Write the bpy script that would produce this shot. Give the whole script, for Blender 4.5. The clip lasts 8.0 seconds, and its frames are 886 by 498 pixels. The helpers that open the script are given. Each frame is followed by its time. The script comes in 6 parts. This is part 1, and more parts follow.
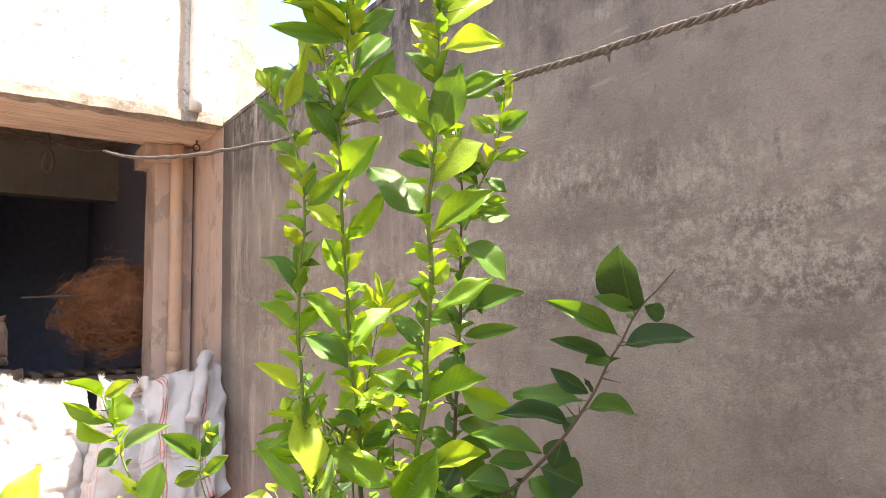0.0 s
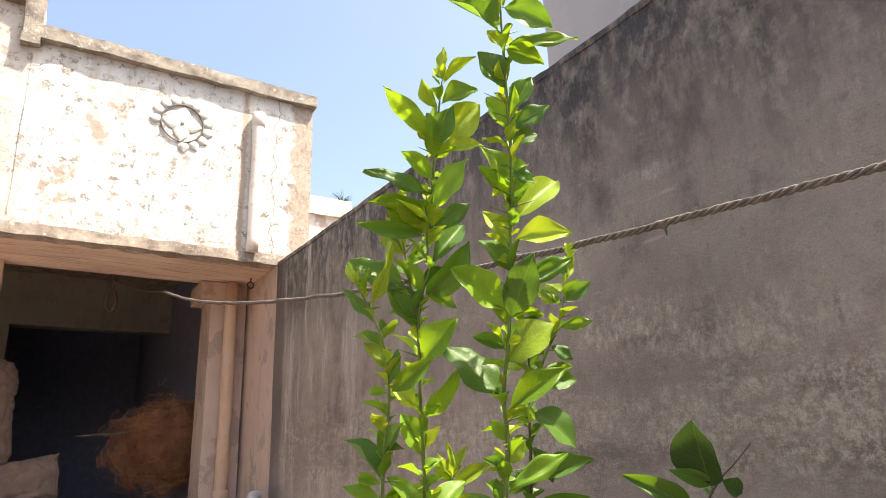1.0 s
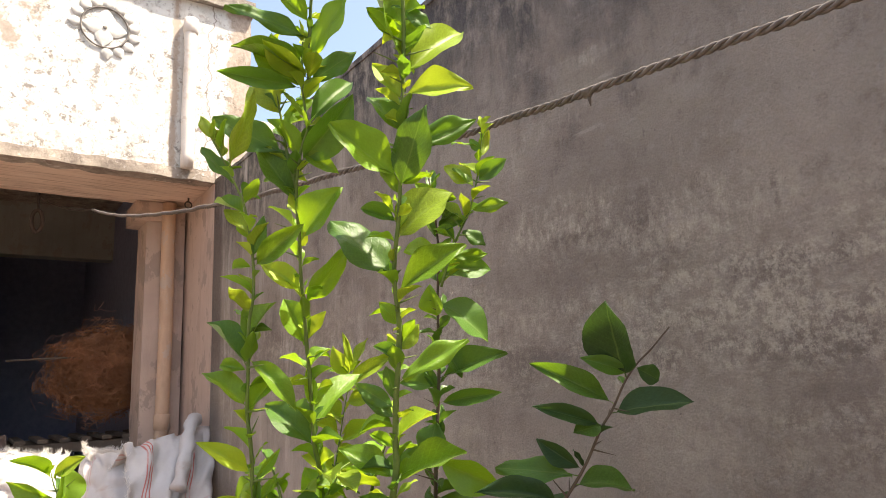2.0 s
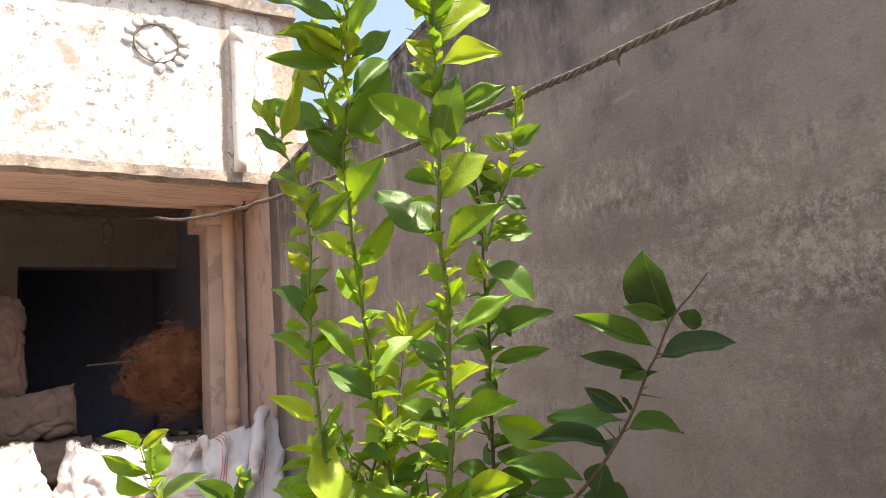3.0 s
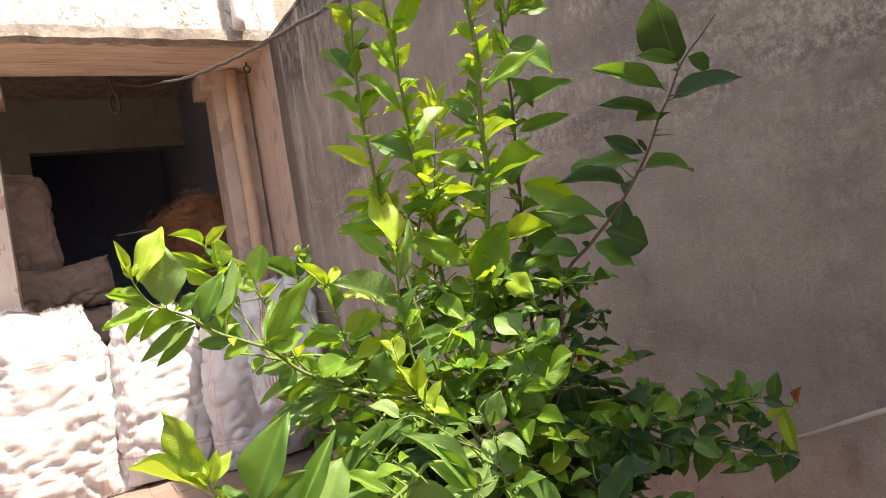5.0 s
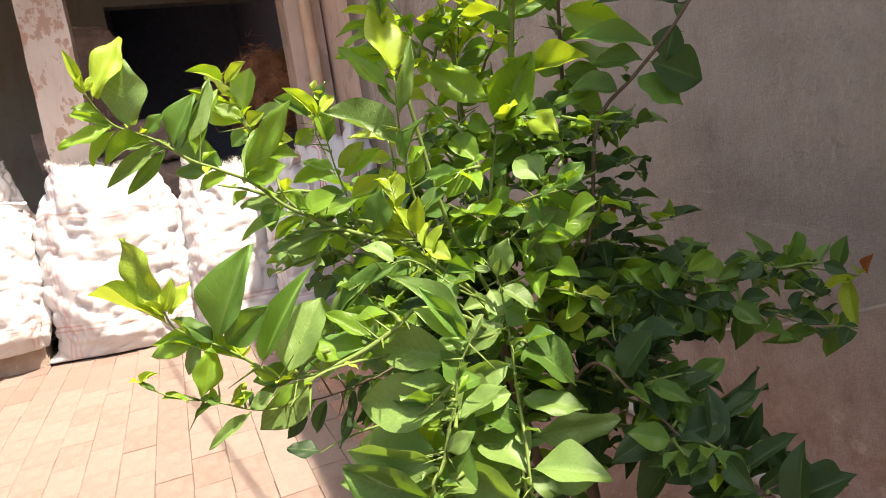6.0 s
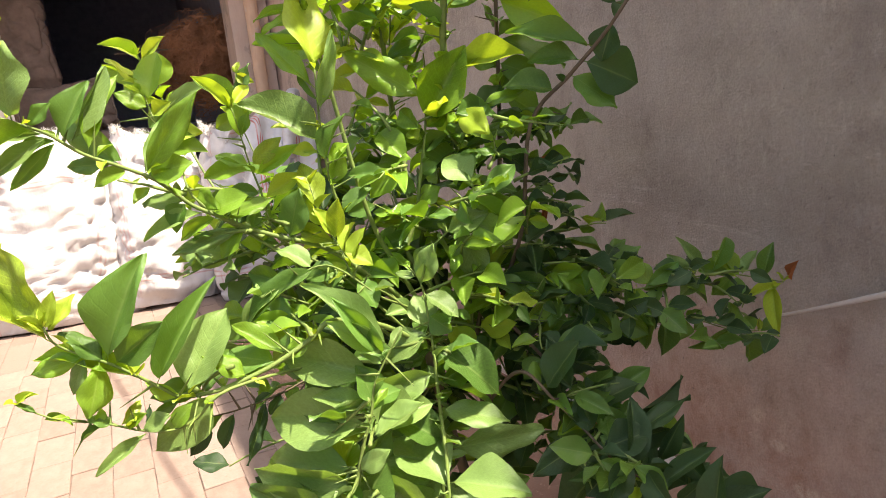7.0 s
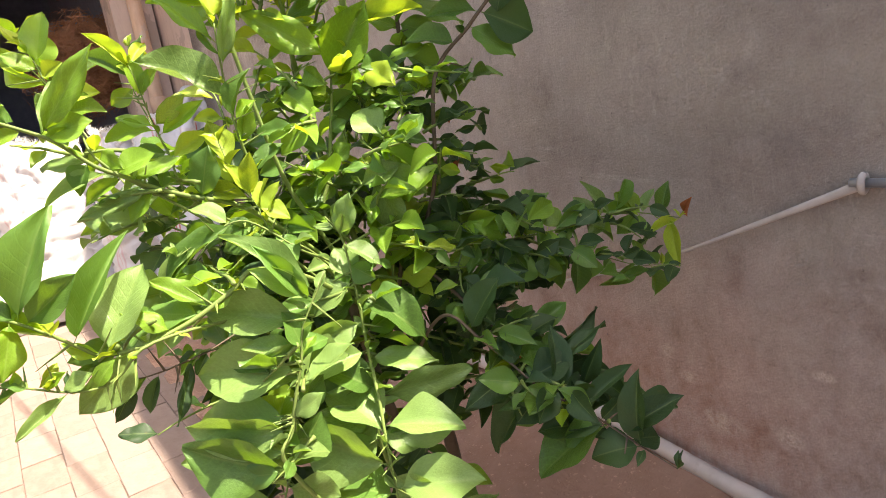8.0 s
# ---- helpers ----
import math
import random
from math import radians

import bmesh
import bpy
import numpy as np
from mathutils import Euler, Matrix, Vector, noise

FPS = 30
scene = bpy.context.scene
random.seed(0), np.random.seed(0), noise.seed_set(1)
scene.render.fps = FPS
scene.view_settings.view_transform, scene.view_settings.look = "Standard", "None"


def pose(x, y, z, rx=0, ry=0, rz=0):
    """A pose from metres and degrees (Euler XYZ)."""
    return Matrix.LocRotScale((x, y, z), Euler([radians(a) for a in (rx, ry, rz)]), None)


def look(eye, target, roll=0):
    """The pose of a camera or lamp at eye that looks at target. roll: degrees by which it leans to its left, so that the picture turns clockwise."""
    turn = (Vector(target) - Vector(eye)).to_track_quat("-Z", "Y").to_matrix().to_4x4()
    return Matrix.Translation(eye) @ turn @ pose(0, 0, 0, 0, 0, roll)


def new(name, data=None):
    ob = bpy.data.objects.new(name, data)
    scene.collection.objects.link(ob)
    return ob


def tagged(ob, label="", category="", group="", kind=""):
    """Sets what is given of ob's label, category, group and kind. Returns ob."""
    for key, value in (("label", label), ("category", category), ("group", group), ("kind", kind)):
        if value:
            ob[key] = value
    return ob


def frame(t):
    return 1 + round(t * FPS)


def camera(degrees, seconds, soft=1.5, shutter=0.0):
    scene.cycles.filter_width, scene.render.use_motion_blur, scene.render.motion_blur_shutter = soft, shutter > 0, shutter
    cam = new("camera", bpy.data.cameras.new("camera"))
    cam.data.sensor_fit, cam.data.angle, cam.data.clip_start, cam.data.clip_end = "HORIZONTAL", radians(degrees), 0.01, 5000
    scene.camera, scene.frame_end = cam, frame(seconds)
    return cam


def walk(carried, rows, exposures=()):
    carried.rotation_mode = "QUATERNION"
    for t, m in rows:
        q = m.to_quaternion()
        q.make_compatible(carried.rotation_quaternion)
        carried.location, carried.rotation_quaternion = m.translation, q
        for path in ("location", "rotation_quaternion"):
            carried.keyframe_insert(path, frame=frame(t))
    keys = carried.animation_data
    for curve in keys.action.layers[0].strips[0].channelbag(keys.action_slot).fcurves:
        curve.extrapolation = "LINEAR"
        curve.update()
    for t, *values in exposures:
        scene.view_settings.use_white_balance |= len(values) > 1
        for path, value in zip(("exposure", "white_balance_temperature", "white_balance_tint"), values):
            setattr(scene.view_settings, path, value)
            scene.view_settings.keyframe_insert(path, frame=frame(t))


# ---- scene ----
cam = camera(66.9, 8.0, soft=0.5)
PATH = [
    (0, (-1.304, -4.158, 1.304), (-0.137, -2.55, 1.538), -1.5),
    (0.5, (-1.375, -4.185, 1.354), (-0.297, -2.567, 1.823), 0.2),
    (1, (-1.392, -4.187, 1.391), (-0.349, -2.582, 1.971), -1.9),
    (1.5, (-1.337, -4.125, 1.348), (-0.146, -2.594, 1.837), -1.4),
    (2, (-1.21, -4.114, 1.323), (-0.061, -2.524, 1.712), -2.5),
    (2.2, (-1.209, -4.111, 1.31), (-0.113, -2.481, 1.686), -2.5),
    (3.3, (-1.234, -4.171, 1.238), (-0.242, -2.476, 1.618), -6.2),
    (3.5, (-1.235, -4.14, 1.218), (-0.254, -2.437, 1.588), -7.0),
    (4, (-1.297, -4.12, 1.169), (-0.319, -2.389, 1.386), -6.0),
    (4.5, (-1.349, -4.196, 1.114), (-0.313, -2.49, 1.248), -7.7),
    (4.7, (-1.358, -4.213, 1.091), (-0.325, -2.503, 1.178), -8.9),
    (5.8, (-1.226, -4.161, 1.014), (-0.438, -2.341, 0.755), -8.4),
    (6, (-1.201, -4.154, 0.994), (-0.488, -2.314, 0.668), -8.2),
    (6.5, (-1.174, -4.151, 0.947), (-0.495, -2.284, 0.719), -2.9),
    (7, (-1.147, -4.122, 1.023), (-0.305, -2.358, 0.604), -6.1),
    (7.5, (-1.153, -4.153, 0.987), (-0.18, -2.473, 0.508), -8.0),
    (8, (-1.177, -4.144, 0.957), (-0.117, -2.51, 0.501), -9.2),
]
EXPOSURES = [(t, stops, 7300, 9.5 if t <= 2 else 11.5) for t, stops in ((0, 2.0), (0.5, 1.55), (1, 1.38), (1.5, 1.2), (2, 1.38), (4, 1.4), (4.7, 1.4), (6, 1.44), (7, 1.58), (7.5, 1.72), (8, 1.87))]
walk(cam, [(t, look(eye, target, roll)) for t, eye, target, roll in PATH], EXPOSURES)

# ---- world, sun, exposure ----
world = bpy.data.worlds.new("sky")
world.use_nodes = True
scene.world = world
wn = world.node_tree.nodes
sky = wn.new("ShaderNodeTexSky")
sky.sky_type, sky.sun_disc = "NISHITA", False
SUN_TO = Vector((0.36, -0.37, 1.0)).normalized()
sky.sun_elevation = math.asin(SUN_TO.z)
sky.sun_rotation = math.atan2(SUN_TO.x, SUN_TO.y)
sky.dust_density, sky.air_density = 3.5, 1.0
wn["Background"].inputs["Strength"].default_value = 0.15
world.node_tree.links.new(sky.outputs["Color"], wn["Background"].inputs["Color"])

sun = new("sun", bpy.data.lights.new("sun", "SUN"))
sun.data.energy, sun.data.angle, sun.data.color = 5.0, radians(0.9), (1.0, 0.94, 0.86)
sun.matrix_world = look(SUN_TO * 20, (0, 0, 0))


# ---- materials ----
class Nodes:
    """A small shorthand for building one node material."""

    def __init__(self, name, rough=0.8):
        self.mat = bpy.data.materials.new(name)
        self.mat.use_nodes = True
        self.tree = self.mat.node_tree
        self.bsdf = self.tree.nodes["Principled BSDF"]
        self.bsdf.inputs["Roughness"].default_value = rough
        self.coord = self.tree.nodes.new("ShaderNodeTexCoord")

    def node(self, kind, **sockets):
        n = self.tree.nodes.new(kind)
        for key, value in sockets.items():
            self.put(n.inputs[key.replace("_", " ")], value)
        return n

    def put(self, socket, value):
        if isinstance(value, bpy.types.NodeSocket):
            self.tree.links.new(value, socket)
        else:
            socket.default_value = value

    def place(self, scale=(1, 1, 1), source="Object"):
        m = self.node("ShaderNodeMapping", Scale=scale)
        self.put(m.inputs["Vector"], self.coord.outputs[source])
        return m.outputs["Vector"]

    def noise(self, scale, detail=5.0, stretch=(1, 1, 1), rough=0.6, source="Object"):
        return self.node("ShaderNodeTexNoise", Vector=self.place(stretch, source), Scale=scale, Detail=detail, Roughness=rough).outputs["Fac"]

    def ramp(self, fac, low, high):
        n = self.node("ShaderNodeMapRange", Value=fac)
        n.inputs["From Min"].default_value, n.inputs["From Max"].default_value = low, high
        n.clamp = True
        return n.outputs["Result"]

    def math(self, op, a, b=0.5):
        n = self.tree.nodes.new("ShaderNodeMath")
        n.operation = op
        self.put(n.inputs[0], a), self.put(n.inputs[1], b)
        return n.outputs[0]

    def mix(self, fac, a, b):
        n = self.tree.nodes.new("ShaderNodeMix")
        n.data_type = "RGBA"
        self.put(n.inputs[0], fac)
        for socket, value in ((n.inputs[6], a), (n.inputs[7], b)):
            self.put(socket, (*value, 1) if isinstance(value, tuple) else value)
        return n.outputs[2]

    def axis(self, name):
        n = self.node("ShaderNodeSeparateXYZ", Vector=self.coord.outputs["Object"])
        return n.outputs[name]

    def color(self, value):
        self.put(self.bsdf.inputs["Base Color"], (*value, 1) if isinstance(value, tuple) else value)
        return self

    def rough(self, value):
        self.put(self.bsdf.inputs["Roughness"], value)
        return self

    def bump(self, height, strength=0.4, distance=0.01):
        n = self.node("ShaderNodeBump", Height=height, Strength=strength, Distance=distance)
        self.put(self.bsdf.inputs["Normal"], n.outputs["Normal"])
        return self


def cement_wall():
    n = Nodes("grey_cement_plaster", 0.85)
    broad = n.noise(1.5, 7, (1, 1, 1.2), 0.62)
    cloud = n.noise(4.2, 8, (1, 1, 1.1), 0.72)
    mottle = n.noise(12, 7, (1, 1, 0.8), 0.72)
    fleck = n.noise(40, 8, (1, 0.95, 0.9), 0.82)
    speck = n.noise(60, 5, (1, 1, 0.8), 0.7)
    fine = n.noise(190, 3)
    z, y = n.axis("Z"), n.axis("Y")
    c = n.mix(n.ramp(broad, 0.34, 0.68), (0.196, 0.160, 0.133), (0.355, 0.304, 0.257))
    c = n.mix(n.math("MULTIPLY", n.ramp(cloud, 0.46, 0.30), 0.75), c, (0.138, 0.110, 0.096))
    c = n.mix(n.math("MULTIPLY", n.ramp(n.noise(2.7, 6, (1, 1, 1.4), 0.66), 0.50, 0.66), 0.45), c, (0.335, 0.298, 0.235))
    c = n.mix(n.math("MULTIPLY", n.ramp(mottle, 0.44, 0.30), 0.6), c, (0.125, 0.098, 0.088))
    c = n.mix(n.math("MULTIPLY", n.ramp(mottle, 0.55, 0.74), 0.5), c, (0.385, 0.340, 0.302))
    # crumbled pale patches, made of short upright flecks
    region = n.ramp(n.noise(1.15, 5, (1, 0.8, 1.5), 0.6), 0.47, 0.62)
    worn = n.math("MULTIPLY", n.math("MULTIPLY", n.ramp(cloud, 0.48, 0.60), n.ramp(fleck, 0.42, 0.58)), region)
    c = n.mix(n.math("MULTIPLY", worn, 0.42), c, (0.46, 0.41, 0.35))
    c = n.mix(n.math("MULTIPLY", n.math("MULTIPLY", n.ramp(cloud, 0.50, 0.36), n.ramp(mottle, 0.62, 0.40)), 0.55), c, (0.115, 0.085, 0.070))
    band = n.math("MULTIPLY", n.ramp(z, 1.05, 1.32), n.ramp(z, 1.72, 1.50))
    scuff = n.math("MULTIPLY", band, n.math("MULTIPLY", n.ramp(n.noise(3.0, 9, (1, 0.5, 2.0), 0.78), 0.46, 0.56), n.ramp(fleck, 0.45, 0.55)))
    c = n.mix(n.math("MULTIPLY", scuff, 0.62), c, (0.58, 0.525, 0.43))
    # trowel scratches and short upright flecks
    drag = n.math("MULTIPLY", n.ramp(n.noise(26, 6, (1, 0.13, 1.0), 0.7), 0.60, 0.66), n.ramp(n.noise(2.2, 4), 0.42, 0.6))
    c = n.mix(n.math("MULTIPLY", drag, 0.40), c, (0.47, 0.42, 0.36))
    stab = n.math("MULTIPLY", n.ramp(n.noise(52, 5, (1, 1.0, 0.30), 0.7), 0.55, 0.63), n.ramp(n.noise(3.4, 6, (1, 0.6, 1.4), 0.7), 0.46, 0.60))
    c = n.mix(n.math("MULTIPLY", stab, 0.26), c, (0.50, 0.45, 0.38))
    gouge = n.math("MULTIPLY", n.ramp(n.noise(46, 5, (1, 1.0, 0.35), 0.7), 0.40, 0.33), n.ramp(n.noise(2.9, 6, (1, 0.7, 1.0), 0.7), 0.48, 0.62))
    c = n.mix(n.math("MULTIPLY", gouge, 0.55), c, (0.095, 0.076, 0.066))
    # scraped pale patches, a dark gouge and chips of bare plaster

    def spot(y0, z0, ry, rz, ragged=1.1):
        dy = n.math("MULTIPLY", n.math("SUBTRACT", y, y0), 1 / ry)
        dz = n.math("MULTIPLY", n.math("SUBTRACT", z, z0), 1 / rz)
        d = n.math("SQRT", n.math("ADD", n.math("MULTIPLY", dy, dy), n.math("MULTIPLY", dz, dz)), 0.0)
        return n.ramp(n.math("ADD", d, n.math("MULTIPLY", n.math("SUBTRACT", mottle, 0.5), ragged * 2.2)), 1.15, 0.45)

    upright = n.math("MULTIPLY", n.ramp(n.noise(64, 6, (1, 1.0, 0.42), 0.78), 0.36, 0.60), n.ramp(n.noise(17, 7, (1, 1, 1), 0.75), 0.38, 0.60))
    for y0, z0, ry, rz, strength in ((-2.94, 1.70, 0.26, 0.085, 0.85), (-3.34, 1.635, 0.26, 0.085, 0.75), (-2.90, 1.47, 0.34, 0.07, 0.68), (-3.45, 1.50, 0.30, 0.06, 0.42), (-3.11, 2.10, 0.11, 0.03, 0.6), (-2.78, 1.90, 0.07, 0.06, 0.5), (-3.30, 1.20, 0.24, 0.10, 0.34), (-3.75, 1.25, 0.20, 0.09, 0.34), (-3.09, 0.81, 0.04, 0.03, 0.5), (-3.85, 0.80, 0.28, 0.10, 0.3), (-3.55, 1.05, 0.3, 0.05, 0.3)):
        c = n.mix(n.math("MULTIPLY", n.math("MULTIPLY", spot(y0, z0, ry, rz), upright), strength), c, (0.56, 0.505, 0.42))
    for y0, z0, ry, rz in ((-3.50, 1.645, 0.012, 0.055), (-3.50, 1.50, 0.10, 0.035), (-2.98, 1.655, 0.12, 0.022), (-3.20, 1.95, 0.05, 0.03), (-2.85, 1.36, 0.30, 0.04), (-3.60, 1.36, 0.35, 0.05)):
        c = n.mix(n.math("MULTIPLY", n.math("MULTIPLY", spot(y0, z0, ry, rz), n.ramp(fleck, 0.60, 0.42)), 0.65), c, (0.125, 0.098, 0.082))
    # black algae running down from the top
    drip = n.noise(6.5, 6, (1, 1.0, 0.20), 0.7)
    top = n.ramp(n.math("ADD", z, n.math("MULTIPLY", drip, 1.0)), 2.52, 3.0)
    c = n.mix(n.math("MULTIPLY", top, n.ramp(n.noise(18, 7, (1, 1, 0.6), 0.7), 0.34, 0.54)), c, (0.030, 0.027, 0.027))
    # pale and dark runs near the house corner
    run = n.noise(5.5, 7, (1, 1, 0.16), 0.72)
    near = n.ramp(y, -3.0, -0.6)
    c = n.mix(n.math("MULTIPLY", near, n.ramp(run, 0.53, 0.68)), c, (0.56, 0.49, 0.44))
    c = n.mix(n.math("MULTIPLY", near, n.math("MULTIPLY", n.ramp(run, 0.44, 0.30), 0.7)), c, (0.12, 0.10, 0.09))
    # dark brown strip in the corner by the house
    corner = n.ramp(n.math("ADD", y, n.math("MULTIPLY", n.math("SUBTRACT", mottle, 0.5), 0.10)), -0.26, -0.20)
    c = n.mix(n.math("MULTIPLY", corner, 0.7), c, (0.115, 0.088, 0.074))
    # extra brightness painted into the plaster colour below the height of the scuffs
    dry = n.math("MULTIPLY", n.ramp(z, 1.55, 1.10), n.ramp(broad, 0.25, 0.65))
    c = n.mix(n.math("MULTIPLY", dry, 0.30), c, (0.47, 0.425, 0.375))
    # brick dust and damp low down behind the plant
    damp = n.math("MULTIPLY", n.ramp(n.math("ADD", z, n.math("MULTIPLY", cloud, 0.5)), 0.86, 0.36), n.ramp(y, -3.85, -3.35))
    c = n.mix(n.math("MULTIPLY", damp, 0.92), c, n.mix(n.ramp(mottle, 0.35, 0.65), (0.33, 0.155, 0.10), (0.47, 0.255, 0.17)))
    # bounce light painted as paleness low on the wall, plus small pale spots
    low_bounce = n.math("MULTIPLY", n.ramp(n.math("ADD", z, n.math("MULTIPLY", broad, 0.8)), 1.15, 0.45), n.ramp(mottle, 0.36, 0.62))
    c = n.mix(n.math("MULTIPLY", low_bounce, 0.62), c, (0.52, 0.44, 0.40))
    for y0, z0, ry, rz in ((-3.33, 0.16, 0.05, 0.03), (-3.48, 0.175, 0.03, 0.025), (-3.26, 0.25, 0.03, 0.015), (-3.55, 0.33, 0.02, 0.01), (-3.20, 0.30, 0.02, 0.02)):
        c = n.mix(n.math("MULTIPLY", n.math("MULTIPLY", spot(y0, z0, ry, rz, 1.5), n.ramp(fleck, 0.40, 0.55)), 0.75), c, (0.60, 0.50, 0.42))
    # small pits and pale grains
    c = n.mix(n.math("MULTIPLY", n.ramp(speck, 0.66, 0.72), 0.7), c, (0.075, 0.060, 0.052))
    c = n.mix(n.math("MULTIPLY", n.ramp(fleck, 0.40, 0.30), 0.45), c, (0.11, 0.086, 0.076))
    c = n.mix(n.math("MULTIPLY", n.ramp(speck, 0.36, 0.28), 0.35), c, (0.38, 0.335, 0.29))
    c = n.mix(n.math("MULTIPLY", n.ramp(fine, 0.40, 0.68), 0.20), c, (0.12, 0.102, 0.093))
    pits = n.math("ADD", n.math("MULTIPLY", speck, 0.9), n.math("ADD", n.math("MULTIPLY", fine, 0.35), n.math("ADD", n.math("MULTIPLY", fleck, 0.7), mottle)))
    return n.color(c).rough(n.ramp(cloud, -0.3, 1.1)).bump(pits, 0.75, 0.011).mat


def limewash():
    n = Nodes("flaking_white_limewash", 0.9)
    flake = n.noise(15, 8, (1, 1, 1), 0.75)
    small = n.noise(40, 6, (1, 1, 0.8), 0.7)
    blotch = n.noise(1.9, 5)
    streak = n.noise(7, 6, (1, 1, 0.14), 0.7)
    c = n.mix(n.ramp(blotch, 0.35, 0.7), (0.67, 0.67, 0.645), (0.58, 0.565, 0.525))
    c = n.mix(n.math("MULTIPLY", n.ramp(n.noise(5.5, 7, (1, 1, 1), 0.7), 0.54, 0.72), 0.4), c, (0.46, 0.43, 0.375))
    patch = n.ramp(n.noise(2.8, 5), 0.34, 0.54)
    c = n.mix(n.math("MULTIPLY", n.ramp(flake, 0.562, 0.592), patch), c, (0.23, 0.205, 0.185))
    c = n.mix(n.math("MULTIPLY", n.ramp(small, 0.59, 0.62), n.math("MULTIPLY", patch, 0.9)), c, (0.25, 0.22, 0.20))
    c = n.mix(n.math("MULTIPLY", n.ramp(n.noise(21, 5), 0.62, 0.68), 0.6), c, (0.40, 0.33, 0.28))
    c = n.mix(n.math("MULTIPLY", n.ramp(streak, 0.55, 0.75), 0.6), c, (0.34, 0.28, 0.22))
    low = n.ramp(n.math("ADD", n.axis("Z"), n.math("MULTIPLY", flake, 0.5)), 3.14, 2.87)
    c = n.mix(n.math("MULTIPLY", low, n.ramp(small, 0.45, 0.62)), c, (0.30, 0.26, 0.22))
    bare = n.ramp(n.noise(1.25, 7, (1, 1, 1), 0.66), 0.61, 0.635)
    c = n.mix(n.math("MULTIPLY", bare, 0.85), c, n.mix(n.ramp(flake, 0.4, 0.6), (0.27, 0.205, 0.16), (0.40, 0.325, 0.265)))
    # plaster worn bare beside the rain pipe and towards the end
    x = n.axis("X")
    edge = n.math("ADD", n.math("ABSOLUTE", n.math("ADD", x, 0.262), 0.0), n.math("MULTIPLY", flake, 0.10))
    c = n.mix(n.math("MULTIPLY", n.ramp(edge, 0.075, 0.06), 0.8), c, (0.36, 0.275, 0.21))
    end = n.ramp(n.math("ADD", x, n.math("MULTIPLY", n.noise(6, 6), 0.30)), 0.21, 0.24)
    c = n.mix(n.math("MULTIPLY", end, 0.9), c, n.mix(n.ramp(small, 0.4, 0.6), (0.30, 0.235, 0.185), (0.44, 0.36, 0.29)))
    side = n.ramp(n.math("ADD", x, n.math("MULTIPLY", n.noise(3.2, 7, (1, 1, 0.7), 0.68), 0.55)), -1.20, -1.26)
    c = n.mix(n.math("MULTIPLY", side, 0.45), c, n.mix(n.ramp(flake, 0.42, 0.60), (0.42, 0.335, 0.27), (0.54, 0.45, 0.37)))
    # wandering cracks in the strip between pipe and end
    wander = n.math("ADD", n.math("MULTIPLY", n.noise(3.6, 6, (0.1, 0.1, 1), 0.6), 0.30), -0.20)
    thin = n.math("ABSOLUTE", n.math("SUBTRACT", x, wander), 0.0)
    crack = n.math("MULTIPLY", n.ramp(thin, 0.006, 0.002), n.ramp(x, -0.16, -0.14))
    c = n.mix(n.math("MULTIPLY", crack, 0.8), c, (0.20, 0.165, 0.14))
    return n.color(c).bump(n.math("ADD", n.ramp(flake, 0.575, 0.53), n.math("MULTIPLY", small, 0.25)), 0.6, 0.006).mat


def aged_paint(name, base, dirt, scale=1.0, bare=(0.35, 0.27, 0.22)):
    """Faded wall paint with soot runs and rubbed patches."""
    n = Nodes(name, 0.75)
    c = n.mix(n.ramp(n.noise(2.2 * scale, 5), 0.3, 0.72), base, tuple(v * 0.78 for v in base))
    c = n.mix(n.math("MULTIPLY", n.ramp(n.noise(8 * scale, 6, (1, 1, 0.2), 0.7), 0.5, 0.75), 0.6), c, dirt)
    c = n.mix(n.ramp(n.noise(22 * scale, 6, (1, 1, 0.6), 0.7), 0.66, 0.72), c, bare)
    c = n.mix(n.math("MULTIPLY", n.ramp(n.noise(5.5 * scale, 7, (1, 1, 0.7), 0.68), 0.55, 0.58), 0.75), c, bare)
    return n.color(c).bump(n.noise(55 * scale, 6), 0.35, 0.005).mat


def raw_concrete(name="weathered_concrete", a=(0.50, 0.425, 0.355), b=(0.20, 0.160, 0.132)):
    n = Nodes(name, 0.9)
    c = n.mix(n.ramp(n.noise(9, 7, (1, 1, 1), 0.7), 0.35, 0.68), b, a)
    c = n.mix(n.ramp(n.noise(26, 5), 0.6, 0.72), c, (0.62, 0.58, 0.52))
    return n.color(c).bump(n.noise(45, 7, (1, 1, 1), 0.75), 0.8, 0.015).mat


def soffit_paint():
    n = Nodes("stained_soffit_plaster", 0.85)
    c = n.mix(n.ramp(n.noise(2.3, 6, (0.5, 1.6, 1)), 0.35, 0.7), (0.74, 0.57, 0.455), (0.60, 0.44, 0.345))
    c = n.mix(n.ramp(n.noise(6, 6, (0.35, 3, 1), 0.7), 0.55, 0.75), c, (0.34, 0.23, 0.17))
    c = n.mix(n.math("MULTIPLY", n.ramp(n.noise(13, 7, (0.22, 3.5, 1), 0.75), 0.50, 0.64), 0.65), c, (0.30, 0.185, 0.125))
    c = n.mix(n.math("MULTIPLY", n.ramp(n.noise(4, 6, (0.5, 2, 1), 0.7), 0.56, 0.68), 0.6), c, (0.80, 0.70, 0.60))
    return n.color(c).bump(n.noise(30, 6, (0.4, 2, 1)), 0.6, 0.008).mat


